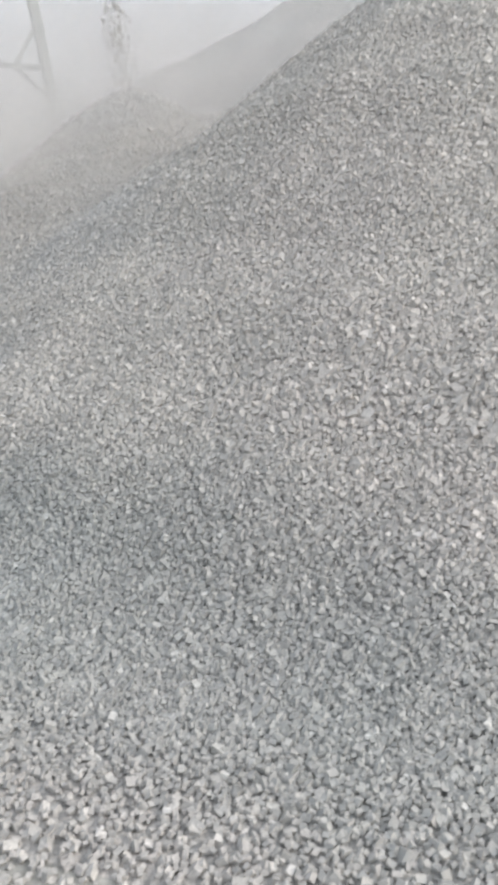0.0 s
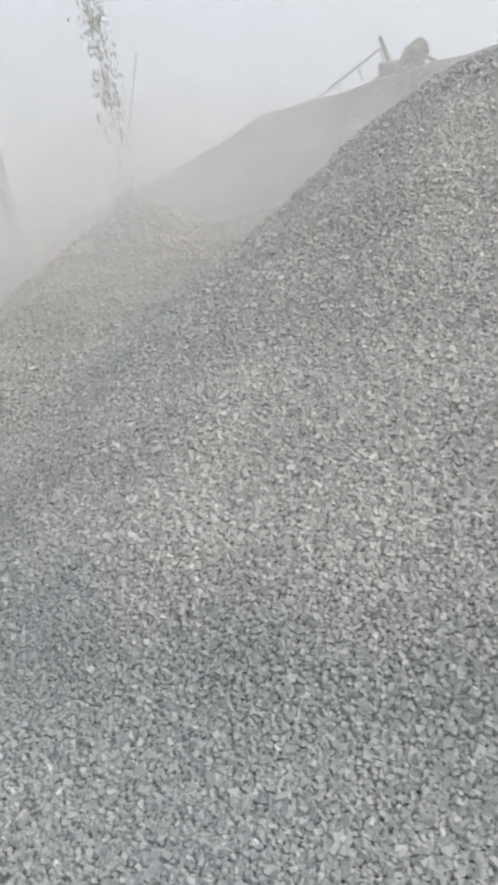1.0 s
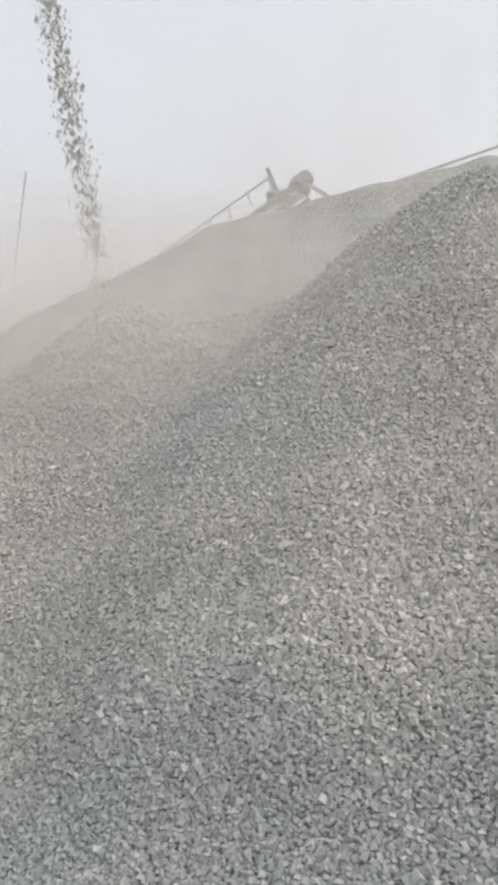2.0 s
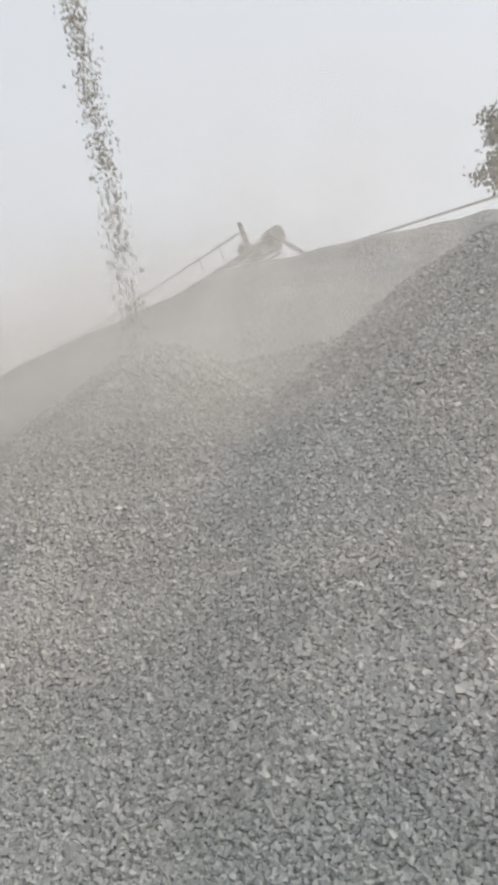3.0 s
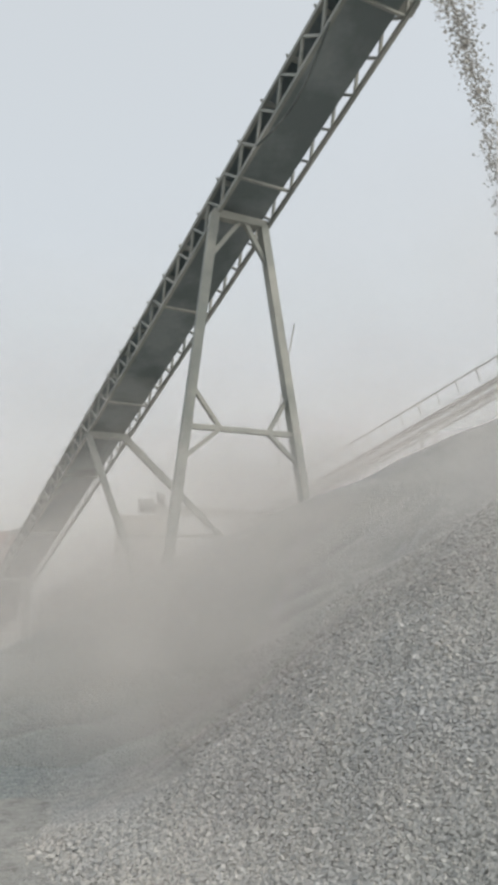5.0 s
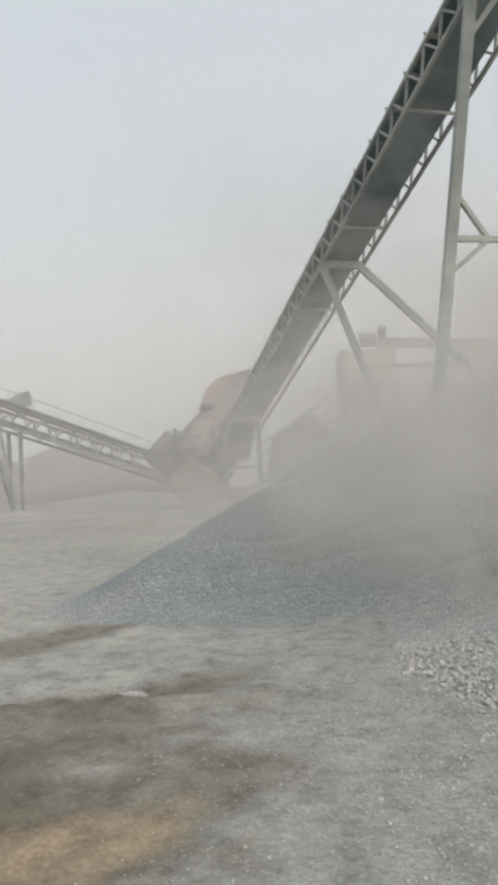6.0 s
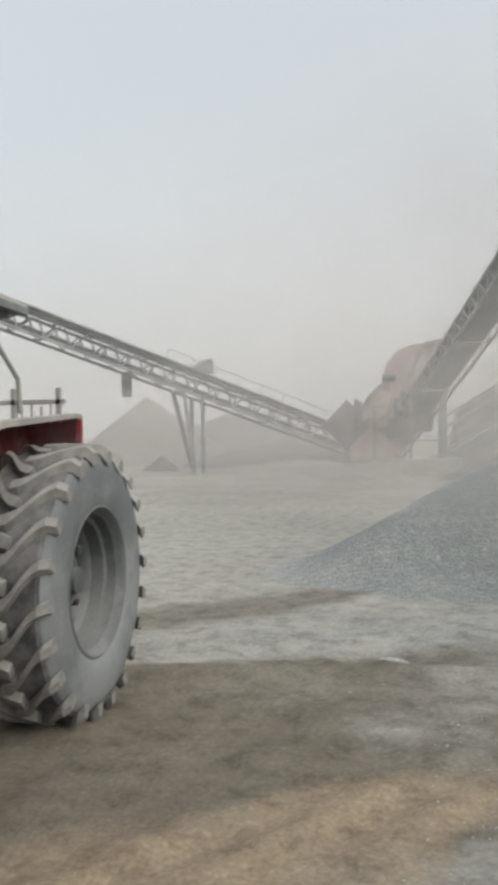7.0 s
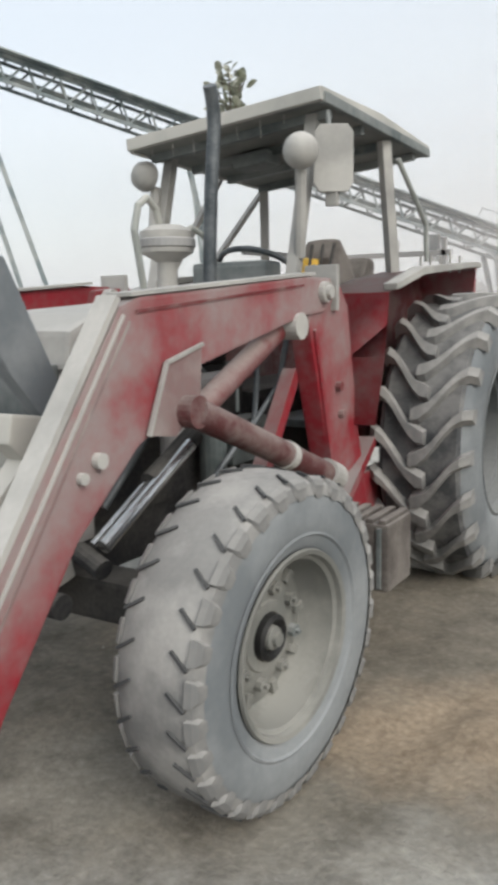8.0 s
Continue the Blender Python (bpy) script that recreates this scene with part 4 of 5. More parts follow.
part("footing", box((1.9, 0.9, 0.9), pose(*(Vector((-0.1, 27.3, 0.35)) - o1)), 0.05), CONCRETE, conveyor, "pale concrete footing")
for s, q in ((c1_len - 0.2, 0.62), (c1_len - 1.6, 0.62)):
    part("walkway_post", bar(c1_at(s, -0.6, 0.5), c1_at(s, -0.75, 1.3), 0.06), STEEL, conveyor)
part("walkway_rail", bar(c1_at(c1_len - 1.7, -0.75, 1.3), c1_at(c1_len + 0.1, -0.75, 1.3), 0.05), STEEL, conveyor)
part("drive_motor", box((0.5, 0.35, 0.35), Matrix.Translation(c1_at(c1_len - 0.8, -0.8, 0.75)), 0.05), STEEL, conveyor)
part("cable_loop", pipe([c1_at(c1_len - 1.2 - 0.3 * k, 0.6, -0.05 - 0.35 * math.sin(math.pi * k / 8)) for k in range(9)], 0.02), STEEL_DARK, conveyor)
part("head_guard", box((1.2, 0.5, 0.7), Matrix.Translation(c1_at(c1_len + 0.1, 0, 0.3)) @ pose(0, 0, 0, 0, 0, -16), 0.03), STEEL_DARK, conveyor)

C2_TAIL, C2_HEAD = (-3.6, 41.9, 0.55), (-30.2, 17.6, 11.95)
conv2, c2_at, c2_len = truss_conveyor("feed_conveyor", C2_TAIL, C2_HEAD, 1.2, 0.85, 1.15, "long blue-grey lattice conveyor rising across the quarry yard", 0.11, 0.07, STEEL_BLUE, True, STEEL_BLUE)
o2 = Vector(C2_TAIL)
for s, lean in ((9.6, 0.0), (10.6, 0.9), (24.0, 1.2)):
    p = c2_at(s, 0, 0)
    for q in (-1, 1):
        top = c2_at(s, q * 0.55, 0)
        foot = Vector((top.x + lean * 0.5, top.y + lean + q * 0.8 * (lean != 0), -o2.z))
        part("support_leg", bar(top, foot, 0.16), STEEL_BLUE, conv2)
for a, q in (((-25.3, 19.6, 11.2), (-22.9, 22.1, 0)), ((-25.0, 20.0, 7.2), (-23.6, 21.4, 0))):
    part("support_leg", bar(Vector(a) - o2, Vector(q) - o2, 0.17), STEEL_BLUE, conv2)
part("catwalk", bar(c2_at(2, -0.85, 0.95), c2_at(c2_len - 2, -0.85, 0.95), 0.5, 0.05, (0, 0, 1)), STEEL_BLUE, conv2)
for k in range(9):
    s = 2 + k * 1.25
    part("rail_post", bar(c2_at(s, -1.05, 0.95), c2_at(s, -1.05, 1.40), 0.03), STEEL_BLUE, conv2)
part("hand_rail", bar(c2_at(2, -1.05, 1.40), c2_at(12, -1.05, 1.40), 0.03), STEEL_BLUE, conv2)
part("drive_house", prism([(0, 0), (1.0, 0), (1.0, 0.3), (0.9, 0.65), (0.7, 0.62), (0.1, 0.25)], -0.35, 0.35, 0.02), STEEL_DARK, conv2, "small drive housing on the conveyor").matrix_basis = Matrix.Translation(c2_at(10.2, 0, 1.0)) @ pose(0, 0, 0, 0, 0, 42)
part("drop_chute", bar(c2_at(13.2, 0, 0), c2_at(13.2, 0, 0) + Vector((0, 0, -1.1)), 0.35), STEEL_DARK, conv2)

C3_TAIL, C3_HEAD = (6.8, 60.6, 3.0), (22.1, 26.5, 12.25)
conv3, c3_at, c3_len = truss_conveyor("far_conveyor", C3_TAIL, C3_HEAD, 0.8, 0.42, 1.3, "hazy pale conveyor behind the stone heap", 0.09, 0.05, STEEL, False, STEEL)
o3 = Vector(C3_TAIL)
for s in (8, 20, 30, c3_len - 0.6):
    for q in (-1, 1):
        top = c3_at(s, q * 0.6, 0)
        part("support_leg", bar(top, Vector((top.x + 1.1, top.y - 0.5, -o3.z)), 0.14), STEEL, conv3)
for k in range(26):
    s = 8 + k * (c3_len - 9) / 25
    part("rail_post", bar(c3_at(s, 0.7, 0.6), c3_at(s, 0.7, 1.25), 0.05), STEEL, conv3)
part("hand_rail", bar(c3_at(6, 0.7, 1.25), c3_at(c3_len - 1, 0.7, 1.25), 0.06), STEEL, conv3)
drive = c3_at(c3_len - 1.3, -0.3, 0.75)
part("motor", rod(drive + Vector((-0.55, 0, 0)), drive + Vector((0.35, 0, 0.15)), 0.24, seg=16), STEEL_DARK, conv3)
part("gear_case", box((0.5, 0.45, 0.5), Matrix.Translation(drive + Vector((0.2, 0, -0.25))), 0.06), STEEL_DARK, conv3)
part("lever", rod(drive + Vector((-0.1, 0, 0.1)), drive + Vector((-0.5, 0, 1.25)), 0.12, 0.09, 8), STEEL_DARK, conv3)
part("head_case", prism([(-0.5, -0.3), (0.45, -0.3), (0.42, 0.05), (0.2, 0.25), (-0.05, 0.22), (-0.35, 0.0)], -0.3, 0.3, 0.04), STEEL_DARK, conv3).matrix_basis = Matrix.Translation(c3_at(c3_len + 0.1, 0, 0.8))
part("head_leg", bar(c3_at(c3_len + 0.2, 0.6, 0.6), c3_at(c3_len + 0.2, 0.6, 0.6) + Vector((1.6, -1.0, -1.4)), 0.14), STEEL, conv3)

# thin far belt line and the pole
far_line = empty("far_gantry", pose(27.5, 30.5, 13.9))
tagged(far_line, "thin hazy gantry line beyond the heap", "gantry")
part("gantry_beam", bar((0, 0, 0), (12.5, -3.0, 3.8), 0.12), STEEL, far_line)
part("gantry_leg", bar((0, 0, 0), (0, 0, -13.9), 0.12), STEEL, far_line)
part("gantry_leg", bar((12.5, -3.0, 3.8), (12.5, -3.0, -13.9), 0.12), STEEL, far_line)
mast_pole = tagged(finish("pole", pipe([(12.1, 37.7, 0), (12.3, 37.6, 11.8), (13.25, 37.4, 16.6)], 0.04), STEEL), "thin leaning pole in the haze", "pole")


# ---- crushing plant ----
def build_plant():
    p = empty("crushing_plant", pose(-0.9, 32.0, 0))
    tagged(p, "dusty pink and grey crushing and screening plant", "crusher")
    part("base_house", prism([(-2.15, 0), (-0.2, 0), (-0.3, 1.1), (-1.35, 1.95), (-2.15, 1.15)], -1.3, 1.2, 0.03), PLANT_PINK, p, "low gabled sheet house")
    part("roof_sheet", bar((-2.35, 0, 1.02), (-1.33, 0, 2.06), 2.8, 0.07, (0, 1, 0)), PLANT_GREY, p)
    part("roof_sheet", bar((-0.2, 0, 1.1), (-1.37, 0, 2.06), 2.8, 0.07, (0, 1, 0)), PLANT_GREY, p)
    part("crusher_body", prism([(-1.65, 1.7), (0.9, 1.7), (1.1, 2.6), (0.95, 3.5), (-0.1, 3.75), (-0.85, 3.65), (-1.45, 3.15), (-1.7, 2.7)], -1.0, 1.3, 0.03), PLANT_GREY, p, "grey crusher housing")
    part("body_flange", box((0.12, 2.5, 1.6), pose(-0.55, 0.1, 2.9, 0, 24, 0), 0.02), PLANT_GREY, p)
    part("body_flange", box((1.5, 2.4, 0.10), pose(-0.7, 0.1, 2.45, 0, -14, 0), 0.02), PLANT_PINK, p)
    part("hopper", prism([(-0.85, 3.55), (0.8, 3.4), (1.25, 4.3), (1.15, 4.95), (0.35, 5.05), (-0.25, 4.85), (-0.75, 4.35)], -1.1, 1.4, 0.03), PLANT_PINK, p, "rust-pink feed hopper")
    part("hopper_rib", box((0.10, 2.7, 1.2), pose(-0.25, 0.1, 4.25, 0, 32, 0), 0.02), PLANT_PINK, p)
    part("hopper_rib", box((0.10, 2.7, 1.3), pose(0.35, 0.1, 4.3, 0, 26, 0), 0.02), PLANT_GREY, p)
    part("hopper_rib", box((0.10, 2.7, 1.2), pose(0.9, 0.1, 4.4, 0, 16, 0), 0.02), PLANT_PINK, p)
    part("side_chute", prism([(-1.75, 2.2), (-1.0, 3.3), (-0.55, 3.2), (-0.8, 2.3), (-1.3, 1.8)], -1.5, -1.0, 0.06), PLANT_PINK, p, "pink sheet chute")
    part("walk_plate", box((1.3, 0.8, 0.08), pose(-1.5, -1.5, 2.15, 0, -6, 0), 0.01), STEEL, p)
    part("access_ladder", bar((-1.2, -1.9, 0), (-1.2, -1.9, 2.6), 0.08), STEEL, p)
    part("hopper_lip", box((0.7, 2.7, 0.22), pose(1.0, 0.1, 5.02, 0, -8, 0), 0.03), PLANT_GREY, p)
    r = random.Random(21)
    for k in range(14):
        x, z = -1.3 + 0.17 * k, 2.2 + 0.19 * k
        part("cladding_sheet", box((r.uniform(0.35, 0.8), 0.06, r.uniform(0.35, 0.9)), pose(x + r.uniform(-0.25, 0.35), -1.06 - 0.05 * (k % 3), z + r.uniform(-0.3, 0.2), r.uniform(-14, 14), r.uniform(-40, 40), 0), 0.01), PLANT_PINK if k % 3 else PLANT_GREY, p)
    part("fly_wheel", rod((0.0, -1.15, 2.7), (0.0, -1.0, 2.7), 0.5, seg=24), STEEL_DARK, p)
    part("motor", rod((-0.9, -1.2, 3.75), (-0.4, -1.2, 3.8), 0.16, seg=16), STEEL_DARK, p)
    for x in (-1.9, -0.4, 1.3):
        for y in (-1.2, 1.2):
            part("column", bar((x, y, 0), (x, y, 3.0), 0.16), STEEL, p)
    for z in (2.55,):
        part("platform_rail", bar((-2.0, -1.9, z), (-0.8, -1.9, z + 0.1), 0.05), STEEL, p)
    return p


build_plant()


def build_screen():
    p = empty("screening_tower", pose(4.9, 33.0, 0))
    tagged(p, "hazy grey screening tower with stairs and railings", "screening plant")
    part("screen_box", prism([(-0.9, 4.5), (0.9, 4.7), (0.9, 5.9), (-0.9, 5.8)], -1.0, 1.0, 0.04), CONCRETE, p)
    part("lower_bin", prism([(-0.7, 4.5), (0.7, 4.6), (0.35, 3.2), (-0.5, 3.2)], -0.8, 0.8, 0.03), PLANT_GREY, p)
    for x in (-1.0, 1.0):
        for y in (-0.9, 0.9):
            part("column", bar((x, y, 0), (x, y, 5.9), 0.16), STEEL, p)
    part("screen_motor", rod((-0.2, -0.4, 6.3), (0.4, -0.4, 6.3), 0.3, seg=14), STEEL_DARK, p)
    part("screen_motor", rod((0.6, -0.2, 6.6), (0.9, -0.2, 6.6), 0.28, seg=14), STEEL_DARK, p)
    part("outrigger", bar((0.5, 0, 6.2), (5.2, -0.4, 5.9), 0.3, 0.4, (0, 0, 1)), STEEL, p)
    for k in range(4):
        part("stair_rail", bar((-4.6, -4.5 + 0.3 * k, 1.0 + 0.38 * k), (-1.0, -3.2 + 0.3 * k, 3.0 + 0.45 * k), 0.08), STEEL_BLUE, p)
    part("stair_stringer", bar((-4.6, -4.6, 0.7), (-0.6, -3.2, 3.0), 0.2, 0.3, (0, 0, 1)), STEEL_BLUE, p)
    part("dark_bin", prism([(-4.4, 0.2), (-1.6, 0.2), (-1.3, 2.2), (-2.6, 3.3), (-4.0, 2.4)], -3.0, -1.0, 0.05), PLANT_GREY, p)
    return p


build_screen()


def cone_pile(name, x, y, r, h, label, seed, mat):
    rng = np.random.RandomState(seed)
    bm = bmesh.new()
    top = bm.verts.new((0, 0, h))
    prev = None
    for k in range(1, 13):
        f = k / 12
        ring = []
        for j in range(36):
            a = 2 * math.pi * j / 36
            rr = r * f * (1 + 0.07 * math.sin(3 * a + seed) + 0.03 * rng.randn() * f)
            ring.append(bm.verts.new((rr * math.cos(a), rr * math.sin(a), h * (1 - f) ** 1.06 - (0.1 if k == 12 else 0))))
        for j in range(36):
            if prev is None:
                bm.faces.new((top, ring[j], ring[(j + 1) % 36]))
            else:
                bm.faces.new((prev[j], ring[j], ring[(j + 1) % 36], prev[(j + 1) % 36]))
        prev = ring
    ob = finish(name, bm, mat, True)
    ob.location = (x, y, 0)
    return tagged(ob, label, "stone heap", "far stone heaps")


cone_pile("stone_heap", -17.3, 49.3, 6.0, 4.3, "conical grey stone heap under the feed conveyor", 1, FAR_PILE)
cone_pile("stone_heap", -13.6, 58.0, 9.5, 3.5, "broad pale stone heap in the haze", 2, FAR_PILE)
cone_pile("stone_heap", -7.5, 46.0, 6.5, 1.6, "low grey stone heap beside the conveyor", 3, FAR_PILE)
cone_pile("stone_heap", -12.9, 38.4, 1.0, 0.75, "small dark stone heap by a conveyor leg", 4, FAR_PILE)
cone_pile("stone_heap", -5.6, 37.0, 5.0, 0.55, "flat pale spoil bank", 5, GROUND)
cone_pile("stone_heap", -1.5, 30.2, 5.5, 0.8, "pale spoil bank at the plant foot", 7, GROUND)
cone_pile("stone_heap", 5.0, 30.0, 7.0, 2.6, "grey stone heap beside the screening tower", 6, FAR_PILE)


def build_tree(x, y, h, wide, seed, label):
    rng = random.Random(seed)
    t = empty("tree", pose(x, y, 0))
    tagged(t, label, "tree", "hazy trees")
    part("trunk", pipe([(0, 0, -0.1), (0.1, 0, h * 0.3), (-0.05, 0.1, h * 0.6), (0.1, 0, h * 0.85)], 0.22, 8), BARK, t)
    bm = bmesh.new()
    for k in range(9):
        a = rng.uniform(0, 6.28)
        z = h - wide * rng.uniform(1.2, 2.6)
        bm_rod(bm, (0, 0, z), (math.cos(a) * wide * 0.8, math.sin(a) * wide * 0.8, z + wide), 0.07, 0.02, 6)
    part("limb", bm, BARK, t)
    verts, faces = [], []
    for k in range(26):
        a, z = rng.uniform(0, 6.28), h - wide * 2.2 * rng.random()
        rr = wide * math.sqrt(rng.random()) * (1.25 - abs(z / h - 0.85) * 2)
        c = Vector((math.cos(a) * rr, math.sin(a) * rr, z))
        for j in range(70):
            p = c + Vector((rng.gauss(0, 1), rng.gauss(0, 1), rng.gauss(0, 0.8))) * wide * 0.2
            q = Euler((rng.uniform(0, 6), rng.uniform(0, 6), rng.uniform(0, 6))).to_matrix()
            s = rng.uniform(0.09, 0.2)
            i = len(verts)
            verts += [p + q @ Vector(v) * s for v in ((-1, 0, 0), (0, -0.5, 0.1), (1, 0, 0), (0, 0.5, 0.1))]
            faces.append((i, i + 1, i + 2, i + 3))
    me = bpy.data.meshes.new("crown")
    me.from_pydata(verts, [], faces)
    me.materials.append(LEAF)
    o = new("crown", me)
    o.parent = t
    tagged(o, "uneven dusty green crown", kind="stuff")
    return t


build_tree(38.9, 27.2, 21.4, 1.7, 3, "hazy dusty tree standing beyond the heap")


def leafy_branch(x, y, z):
    """A bunch of dusty leaves stuck upright on the canopy."""
    r = random.Random(11)
    t = empty("leafy_branch", pose(x, y, z))
    tagged(t, "bunch of dusty grey-green leaves lying on the canopy", "branch")
    for k in range(6):
        a = r.uniform(0, 6.28)
        tip = Vector((math.cos(a) * 0.08, math.sin(a) * 0.08, r.uniform(0.28, 0.42)))
        twig = part("twig", pipe([(0, 0, 0), tip * 0.5 + Vector((0, 0, 0.05)), tip], 0.004, 6), BARK, t)
        bm = bmesh.new()
        for j in range(12):
            c = tip * (0.35 + 0.65 * j / 11) + Vector((r.uniform(-1, 1), r.uniform(-1, 1), r.uniform(-1, 1))) * 0.035
            q = Matrix.Translation(c) @ Euler((r.uniform(-1, 1), r.uniform(-1.2, 0.2), r.uniform(0, 6.28))).to_matrix().to_4x4()
            v = [bm.verts.new(q @ Vector(w)) for w in ((0, 0, 0), (0.026, -0.021, 0.006), (0.056, -0.019, 0.009), (0.078, 0, 0), (0.056, 0.019, 0.009), (0.026, 0.021, 0.006))]
            bm.faces.new(v)
        part("leaves", bm, LEAF_PALE, twig)


leafy_branch(-4.03, 3.79, 2.44)

# ---- loose stone on the heap ----
rng = np.random.RandomState(5)
FOOTPATH = np.array([[6.13, -3.51], [5.45, -2.94], [4.96, -2.58], [4.28, -2.15], [3.25, -1.2], [2.68, -0.72], [1.77, -0.88], [0.9, -0.5], [0.0, 0.0], [-1.0, -0.2]])


def near(x, y):
    return np.sqrt(((x[:, None] - FOOTPATH[None, :, 0]) ** 2 + (y[:, None] - FOOTPATH[None, :, 1]) ** 2).min(1))


def faces_path(x, y, h):
    """True where the slope turns towards some stretch of the footpath."""
    gx = (heap_height(x + 0.06, y) - heap_height(x - 0.06, y)) / 0.12
    gy = (heap_height(x, y + 0.06) - heap_height(x, y - 0.06)) / 0.12
    best = np.full(len(x), -9.0)
    for px, py in FOOTPATH:
        dx, dy, dz = px - x, py - y, 1.6 - h
        best = np.maximum(best, (-gx * dx - gy * dy + dz) / np.sqrt(dx * dx + dy * dy + dz * dz))
    return best > -0.12


def stone_shape(k):
    r = np.random.RandomState(100 + k)
    v = np.array([(x, y, z) for x in (-1, 1) for y in (-1, 1) for z in (-1, 1)], float) * 0.5
    v *= 1 + 0.5 * (r.rand(8, 1) - 0.5)
    v += 0.22 * (r.rand(8, 3) - 0.5)
    return v * np.array([1.15, 0.9, 0.7])


STONE_SHAPES = np.array([stone_shape(k) for k in range(8)])
STONE_FACES = np.array([(0, 1, 3, 2), (4, 6, 7, 5), (0, 4, 5, 1), (2, 3, 7, 6), (0, 2, 6, 4), (1, 5, 7, 3)])


def turns(n, r):
    q = r.randn(n, 4)
    q /= np.linalg.norm(q, axis=1, keepdims=True)
    w, x, y, z = q.T
    return np.stack([1 - 2 * (y * y + z * z), 2 * (x * y - z * w), 2 * (x * z + y * w), 2 * (x * y + z * w), 1 - 2 * (x * x + z * z), 2 * (y * z - x * w), 2 * (x * z - y * w), 2 * (y * z + x * w), 1 - 2 * (x * x + y * y)], -1).reshape(n, 3, 3)


def stones_mesh(name, pos, size, r):
    n = len(pos)
    v = STONE_SHAPES[r.randint(0, 8, n)] * size[:, None, None]
    v = np.einsum('nij,nkj->nki', turns(n, r), v) + pos[:, None, :]
    f = (STONE_FACES[None] + 8 * np.arange(n)[:, None, None]).reshape(-1)
    me = bpy.data.meshes.new(name)
    me.vertices.add(8 * n)
    me.vertices.foreach_set("co", v.reshape(-1).astype(np.float32))
    me.loops.add(24 * n)
    me.loops.foreach_set("vertex_index", f.astype(np.int32))
    me.polygons.add(6 * n)
    me.polygons.foreach_set("loop_start", np.arange(0, 24 * n, 4, dtype=np.int32))
    me.polygons.foreach_set("use_smooth", np.zeros(6 * n, dtype=bool))
    me.update(calc_edges=True)
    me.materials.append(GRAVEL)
    return me


def scatter(x0, x1, y0, y1, step, keep):
    gx, gy = np.meshgrid(np.arange(x0, x1, step), np.arange(y0, y1, step))
    x, y = gx.ravel(), gy.ravel()
    x = x + rng.uniform(-0.5, 0.5, len(x)) * step
    y = y + rng.uniform(-0.5, 0.5, len(y)) * step
    h = heap_height(x, y)
    k = keep(x, y, h)
    return x[k], y[k], h[k]


all_pos, all_size = [], []
for step, lo, hi in ((0.0158, 0.0, 3.2), (0.0188, 3.2, 5.4), (0.0225, 5.4, 7.4), (0.031, 7.4, 9.8)):
    def keep(x, y, h):
        d = near(x, y)
        fade = rng.rand(len(x)) < np.clip((h + 0.03) / 0.14, 0.0, 1.0)
        k = (d >= lo) & (d < hi) & (h > -0.025) & fade & (y < 9.4 + 0.35 * x) & (y + 0.9 * x < 17.5) & ((x > 2.4) | (y < 6.5))
        k[k] = faces_path(x[k], y[k], h[k])
        return k
    x, y, h = scatter(-3, 13, -4.5, 12.5, step, keep)
    size = step * 1.27 * np.exp(0.20 * rng.randn(len(x)))
    all_pos.append(np.stack([x, y, h + rng.uniform(-0.42, -0.12, len(x)) * step], -1))
    all_size.append(size)
# strays on the yard beside the foot of the heap
for step, cut in ((0.021, 0.95),):
    gx, gy = np.meshgrid(np.arange(-4.5, 6, step), np.arange(-1.5, 9, step))
    x, y = gx.ravel() + rng.uniform(-.5, .5, gx.size) * step, gy.ravel() + rng.uniform(-.5, .5, gx.size) * step
    h = heap_height(x, y)
    foot = np.clip(1.25 - np.sqrt(((x - 3.6) / 3.7) ** 2 + ((y - 2.8) / 5.2) ** 2), 0, 1)
    k = (h < 0.03) & (rng.rand(len(x)) < cut * foot ** 1.4 + 0.0002)
    x, y, foot = x[k], y[k], foot[k]
    all_pos.append(np.stack([x, y, yard_height(x, y) + 0.003], -1))
    all_size.append((0.006 + 0.007 * foot ** 2) * np.exp(0.3 * rng.randn(len(x))))
pos, size = np.concatenate(all_pos), np.concatenate(all_size)
order = np.argsort((pos[:, 0] - 6.9) ** 2 + (pos[:, 1] + 1.9) ** 2)
pos, size = pos[order], size[order]
rest = new("loose_stone", stones_mesh("loose_stone", pos[300:], size[300:], rng))
rest.parent = stone_slope
tagged(rest, "grey angular crushed stone", kind="stuff")
shapes = [stones_mesh("stone", np.zeros((1, 3)), np.ones(1), rng) for k in range(8)]
for p, s in zip(pos[:300], size[:300]):
    o = new("stone", shapes[rng.randint(8)])
    o.parent = stone_slope
    o.matrix_basis = Matrix.LocRotScale(p.tolist(), Euler(rng.uniform(0, 6.28, 3).tolist()), (float(s),) * 3)


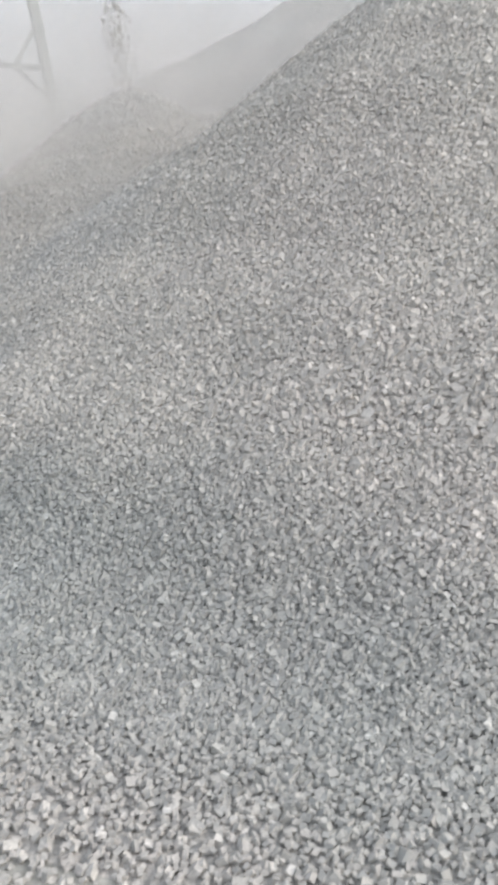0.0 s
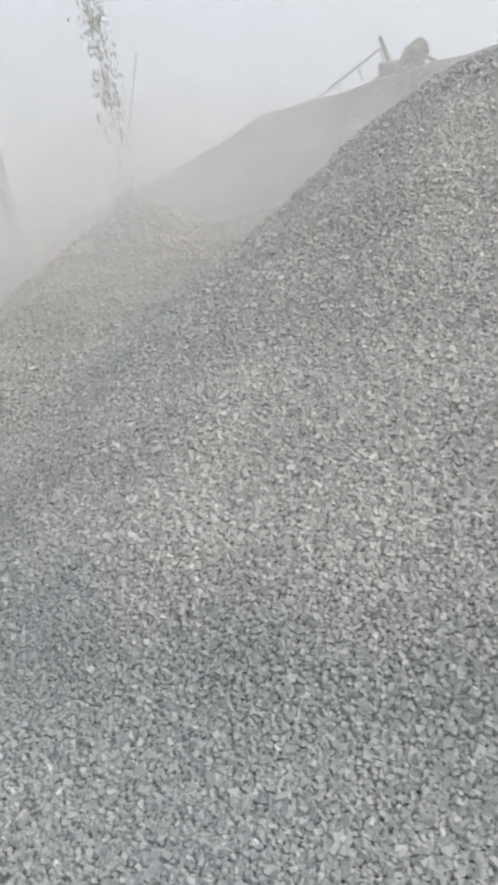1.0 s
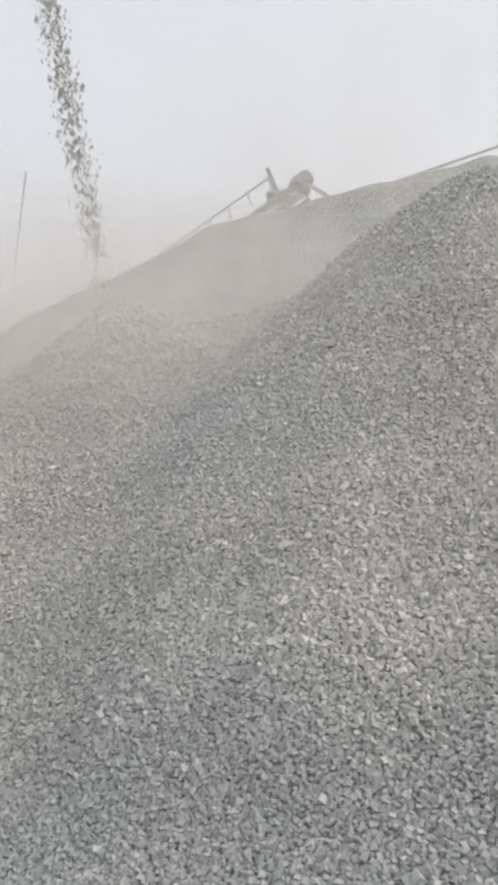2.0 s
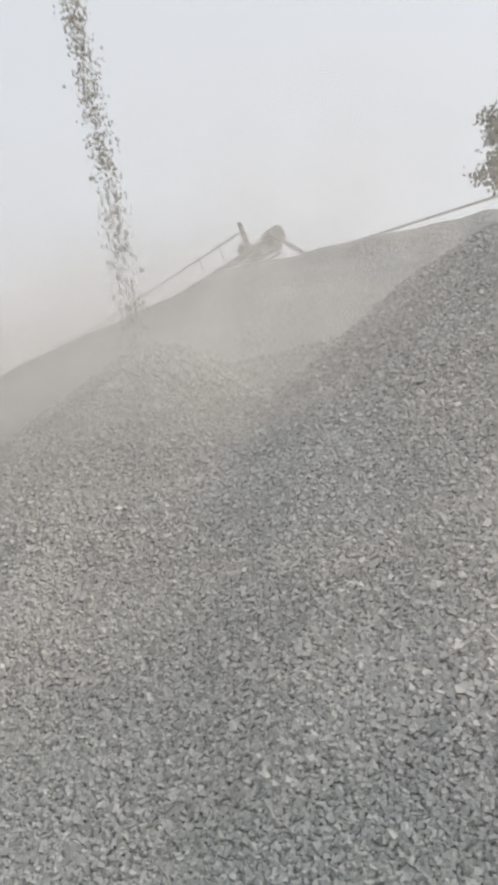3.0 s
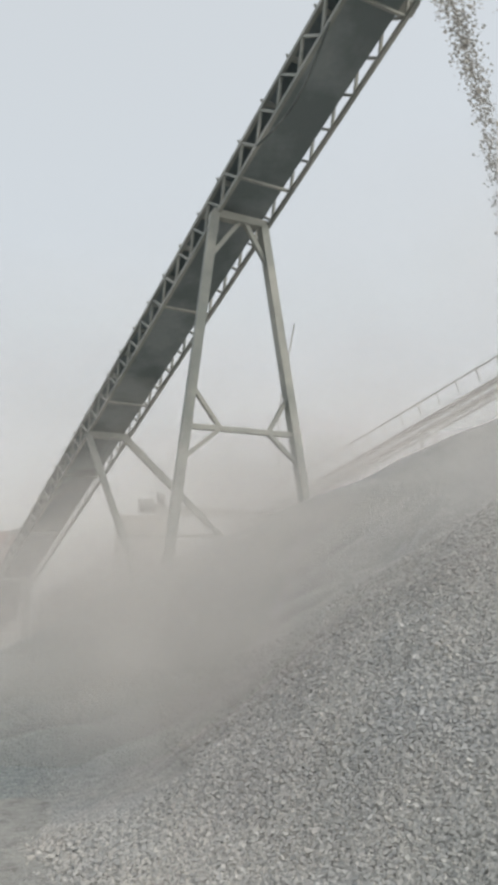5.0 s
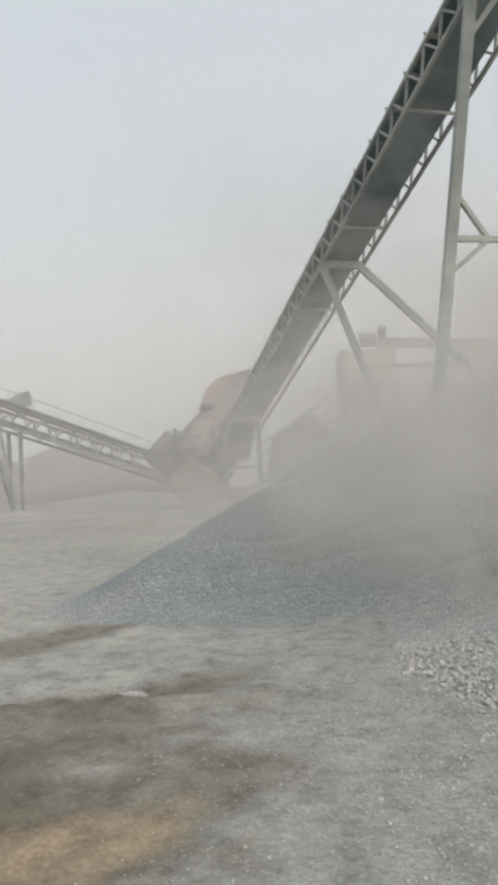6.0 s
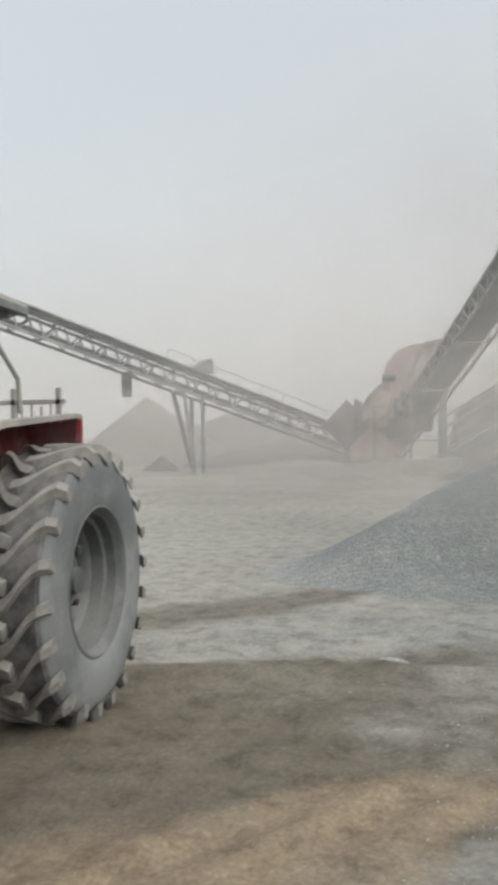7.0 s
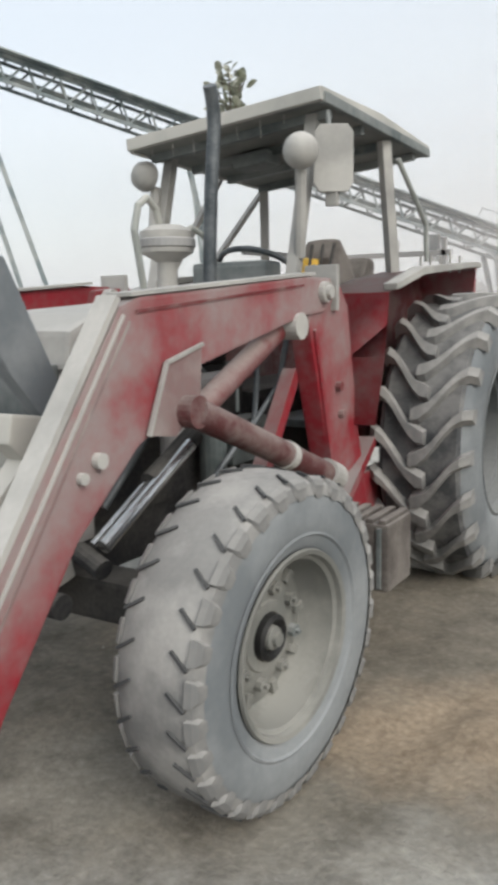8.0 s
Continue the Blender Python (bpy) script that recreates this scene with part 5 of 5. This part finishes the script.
# ---- hanging dust ----
def dust_veil(name, centre, face, width, height, density, colour, label, scale=0.25, bow=0.15, drift=(0, 0, 0)):
    """A bowed, billowing veil of dust, its hollow side towards the given place."""
    nx, nz = 30, 20
    c, f = Vector(centre), Vector(face)
    turn = math.atan2(f.y - c.y, f.x - c.x) + math.pi / 2
    bm = bmesh.new()
    vs = []
    for j in range(nz + 1):
        row = []
        for i in range(nx + 1):
            a, b = 2 * i / nx - 1, 2 * j / nz - 1
            y = bow * width * (1 - a * a) * 0.5 + 0.05 * width * noise.noise(Vector((a * 2.2 + c.x, b * 2.0 + c.y, c.z)))
            row.append(bm.verts.new((a * width / 2, y, b * height / 2)))
        vs.append(row)
    for j in range(nz):
        for i in range(nx):
            bm.faces.new((vs[j][i], vs[j][i + 1], vs[j + 1][i + 1], vs[j + 1][i]))
    ob = finish(name, bm, dust_material(name, density, (0, 0, 0), (width / 2, width, height / 2), colour, scale), True)
    ob.matrix_basis = pose(*centre, 0, 0, math.degrees(turn))
    tagged(ob, label, "dust cloud", "hanging dust", "stuff")
    DRIFTS.append((ob, drift))
    return ob


DRIFTS = []
NEAR_DUST = (0.80, 0.77, 0.735)
PUFF_DUST = (0.90, 0.87, 0.835)
GUST_DUST = (0.93, 0.925, 0.92)
FAR_DUST = (0.93, 0.875, 0.845)


for k in range(6):
    dust_veil("dust_cloud", (3.5 + 0.1 * k, 8.7 + 0.4 * k, 1.7 + 0.12 * k), (2.5, -1.5, 1.6), 10.5 - 0.5 * k, 5.2, 0.50, NEAR_DUST, "grey stone dust billowing behind the falling stone", 0.3 + 0.05 * k, 0.12, (0.06, 0.0, 0.05))
for k in range(3):
    dust_veil("dust_cloud", (1.6, 8.3 + 0.4 * k, 1.0), (1.0, -1.0, 1.6), 6.0, 3.8, 0.46, NEAR_DUST, "low dust drifting off the heap's flank", 0.5, 0.12, (-0.05, 0.03, 0.04))
for k in range(4):
    dust_veil("dust_cloud", (2.7 + 0.1 * k, 6.5 + 0.3 * k, 1.5), (0.8, -0.7, 1.6), 5.6, 3.6, 0.44, NEAR_DUST, "dust rolling down the flank of the heap", 0.5, 0.12, (-0.05, 0.03, 0.04))
for k in range(6):
    dust_veil("dust_cloud", (5.8 + 0.27 * k, 4.1 + 0.42 * k, 2.75 + 0.10 * k), (3.2, -1.0, 1.6), 4.8 + 0.25 * k, 2.7, 0.40, PUFF_DUST, "puff of dust rising off the falling stone", 0.5 + 0.05 * k, 0.15, (0.25, 0.25, 0.10))
for k in range(3):
    dust_veil("dust_haze", (1.0 + k, 16.5 + 3.5 * k, 3.0), (0, 0, 1.6), 40.0, 19.0, 0.30, FAR_DUST, "thin dust haze over the yard", 0.12, 0.08)
for k in range(3):
    dust_veil("dust_haze", (-6.0, 27.0 + 9 * k, 4.5), (0, 0, 1.6), 110.0, 28.0, 0.36, FAR_DUST, "thin dust haze far off", 0.06, 0.1)
for k in range(3):
    dust_veil("dust_haze", (15.0 + 2 * k, 15.5 + 3 * k, 6.0), (3, -2, 1.6), 50.0, 26.0, 0.46, FAR_DUST, "thin dust haze behind the heap", 0.1, 0.1)
GUST = []
for k in range(5):
    dust_veil("dust_cloud", (0.5 * k, 0.9 * k, 0.2 * k), (0.3, -12.0, 0.0), 14.0, 9.0, 0.40, GUST_DUST, "thick gust of stone dust blowing off the heap", 0.16 + 0.03 * k, 0.10)
    GUST.append(DRIFTS.pop()[0])
scene.cycles.transparent_max_bounces = 56

# ---- falling stone ----
FALL_FROM, FALL_TO = Vector((5.72, 8.15, 11.35)), Vector((6.75, 6.9, 2.2))
FALL_TIME = math.sqrt(2 * (FALL_FROM.z - FALL_TO.z) / 9.81)
BELT_DIR = (Vector(C1_HEAD) - Vector(C1_TAIL)).normalized()
BELT_SPEED = 1.5
CLUMPS = []


def clump_mesh(k):
    r = np.random.RandomState(300 + k)
    n = 300
    p = r.randn(n, 3) * np.array([0.085, 0.085, 0.30])
    return stones_mesh("stone_clump", p, 0.0175 * np.exp(0.3 * r.randn(n)), r)


clump_meshes = [clump_mesh(k) for k in range(6)]
k = 0
leave = -FALL_TIME
while leave < 8.0:
    o = new("stone_clump", clump_meshes[k % 6])
    tagged(o, "loose grey stone falling from the stacker belt", "falling stone", "falling stone", "stuff")
    CLUMPS.append((o, leave))
    leave += 0.07
    k += 1


def fall_place(s):
    if s < 0:
        on_belt = Vector(C1_HEAD) + Vector((0, 0, 0.82)) + BELT_DIR * (s * BELT_SPEED)
        return on_belt.lerp(FALL_FROM, max(0.0, 1 + s / 0.3))
    f = min(s / FALL_TIME, 1.0)
    p = FALL_FROM.lerp(FALL_TO, f)
    p.z = FALL_FROM.z - 0.5 * 9.81 * (f * FALL_TIME) ** 2
    return p


def motions():
    for i, (o, t0) in enumerate(CLUMPS):
        ts = sorted({0.0, 8.0} | {round(min(max(t0 - 0.3, 0.0), 8.0), 4)} | {round(min(max(t0 + q * FALL_TIME / 8, 0.0), 8.0), 4) for q in range(9)})
        keep = []
        for t in ts:
            if not keep or t - keep[-1] > 0.034:
                keep.append(t)
        if keep[-1] < 8.0:
            keep[-1] = 8.0
        rows = []
        for t in keep:
            s = t - t0
            along = BELT_DIR if s <= 0 else BELT_DIR.lerp(Vector((0.1, -0.1, -1)), min(s / (0.6 * FALL_TIME), 1.0))
            rows.append((t, Matrix.Translation(fall_place(s)) @ along.to_track_quat('Z', 'Y').to_matrix().to_4x4()))
        walk(o, rows)
    for o, d in DRIFTS:
        if d != (0, 0, 0):
            m = o.matrix_basis.copy()
            walk(o, [(t, Matrix.Translation(Vector(d) * (t - 4.0) * 0.35) @ m) for t in (0.0, 4.0, 8.0)])

    # the gust clears away sideways
    way = ((0.0, (4.9, 4.6, 2.5)), (0.8, (4.3, 5.0, 2.6)), (1.6, (2.2, 7.0, 3.2)), (2.8, (-7.0, 11.0, 4.6)), (4.5, (-22.0, 14.0, 6.0)), (6.0, (-36.0, 12.0, 7.0)), (8.0, (-56.0, 8.0, 8.0)))
    for o in GUST:
        m = o.matrix_basis.copy()
        walk(o, [(t, Matrix.Translation(p) @ m) for t, p in way])


motions()
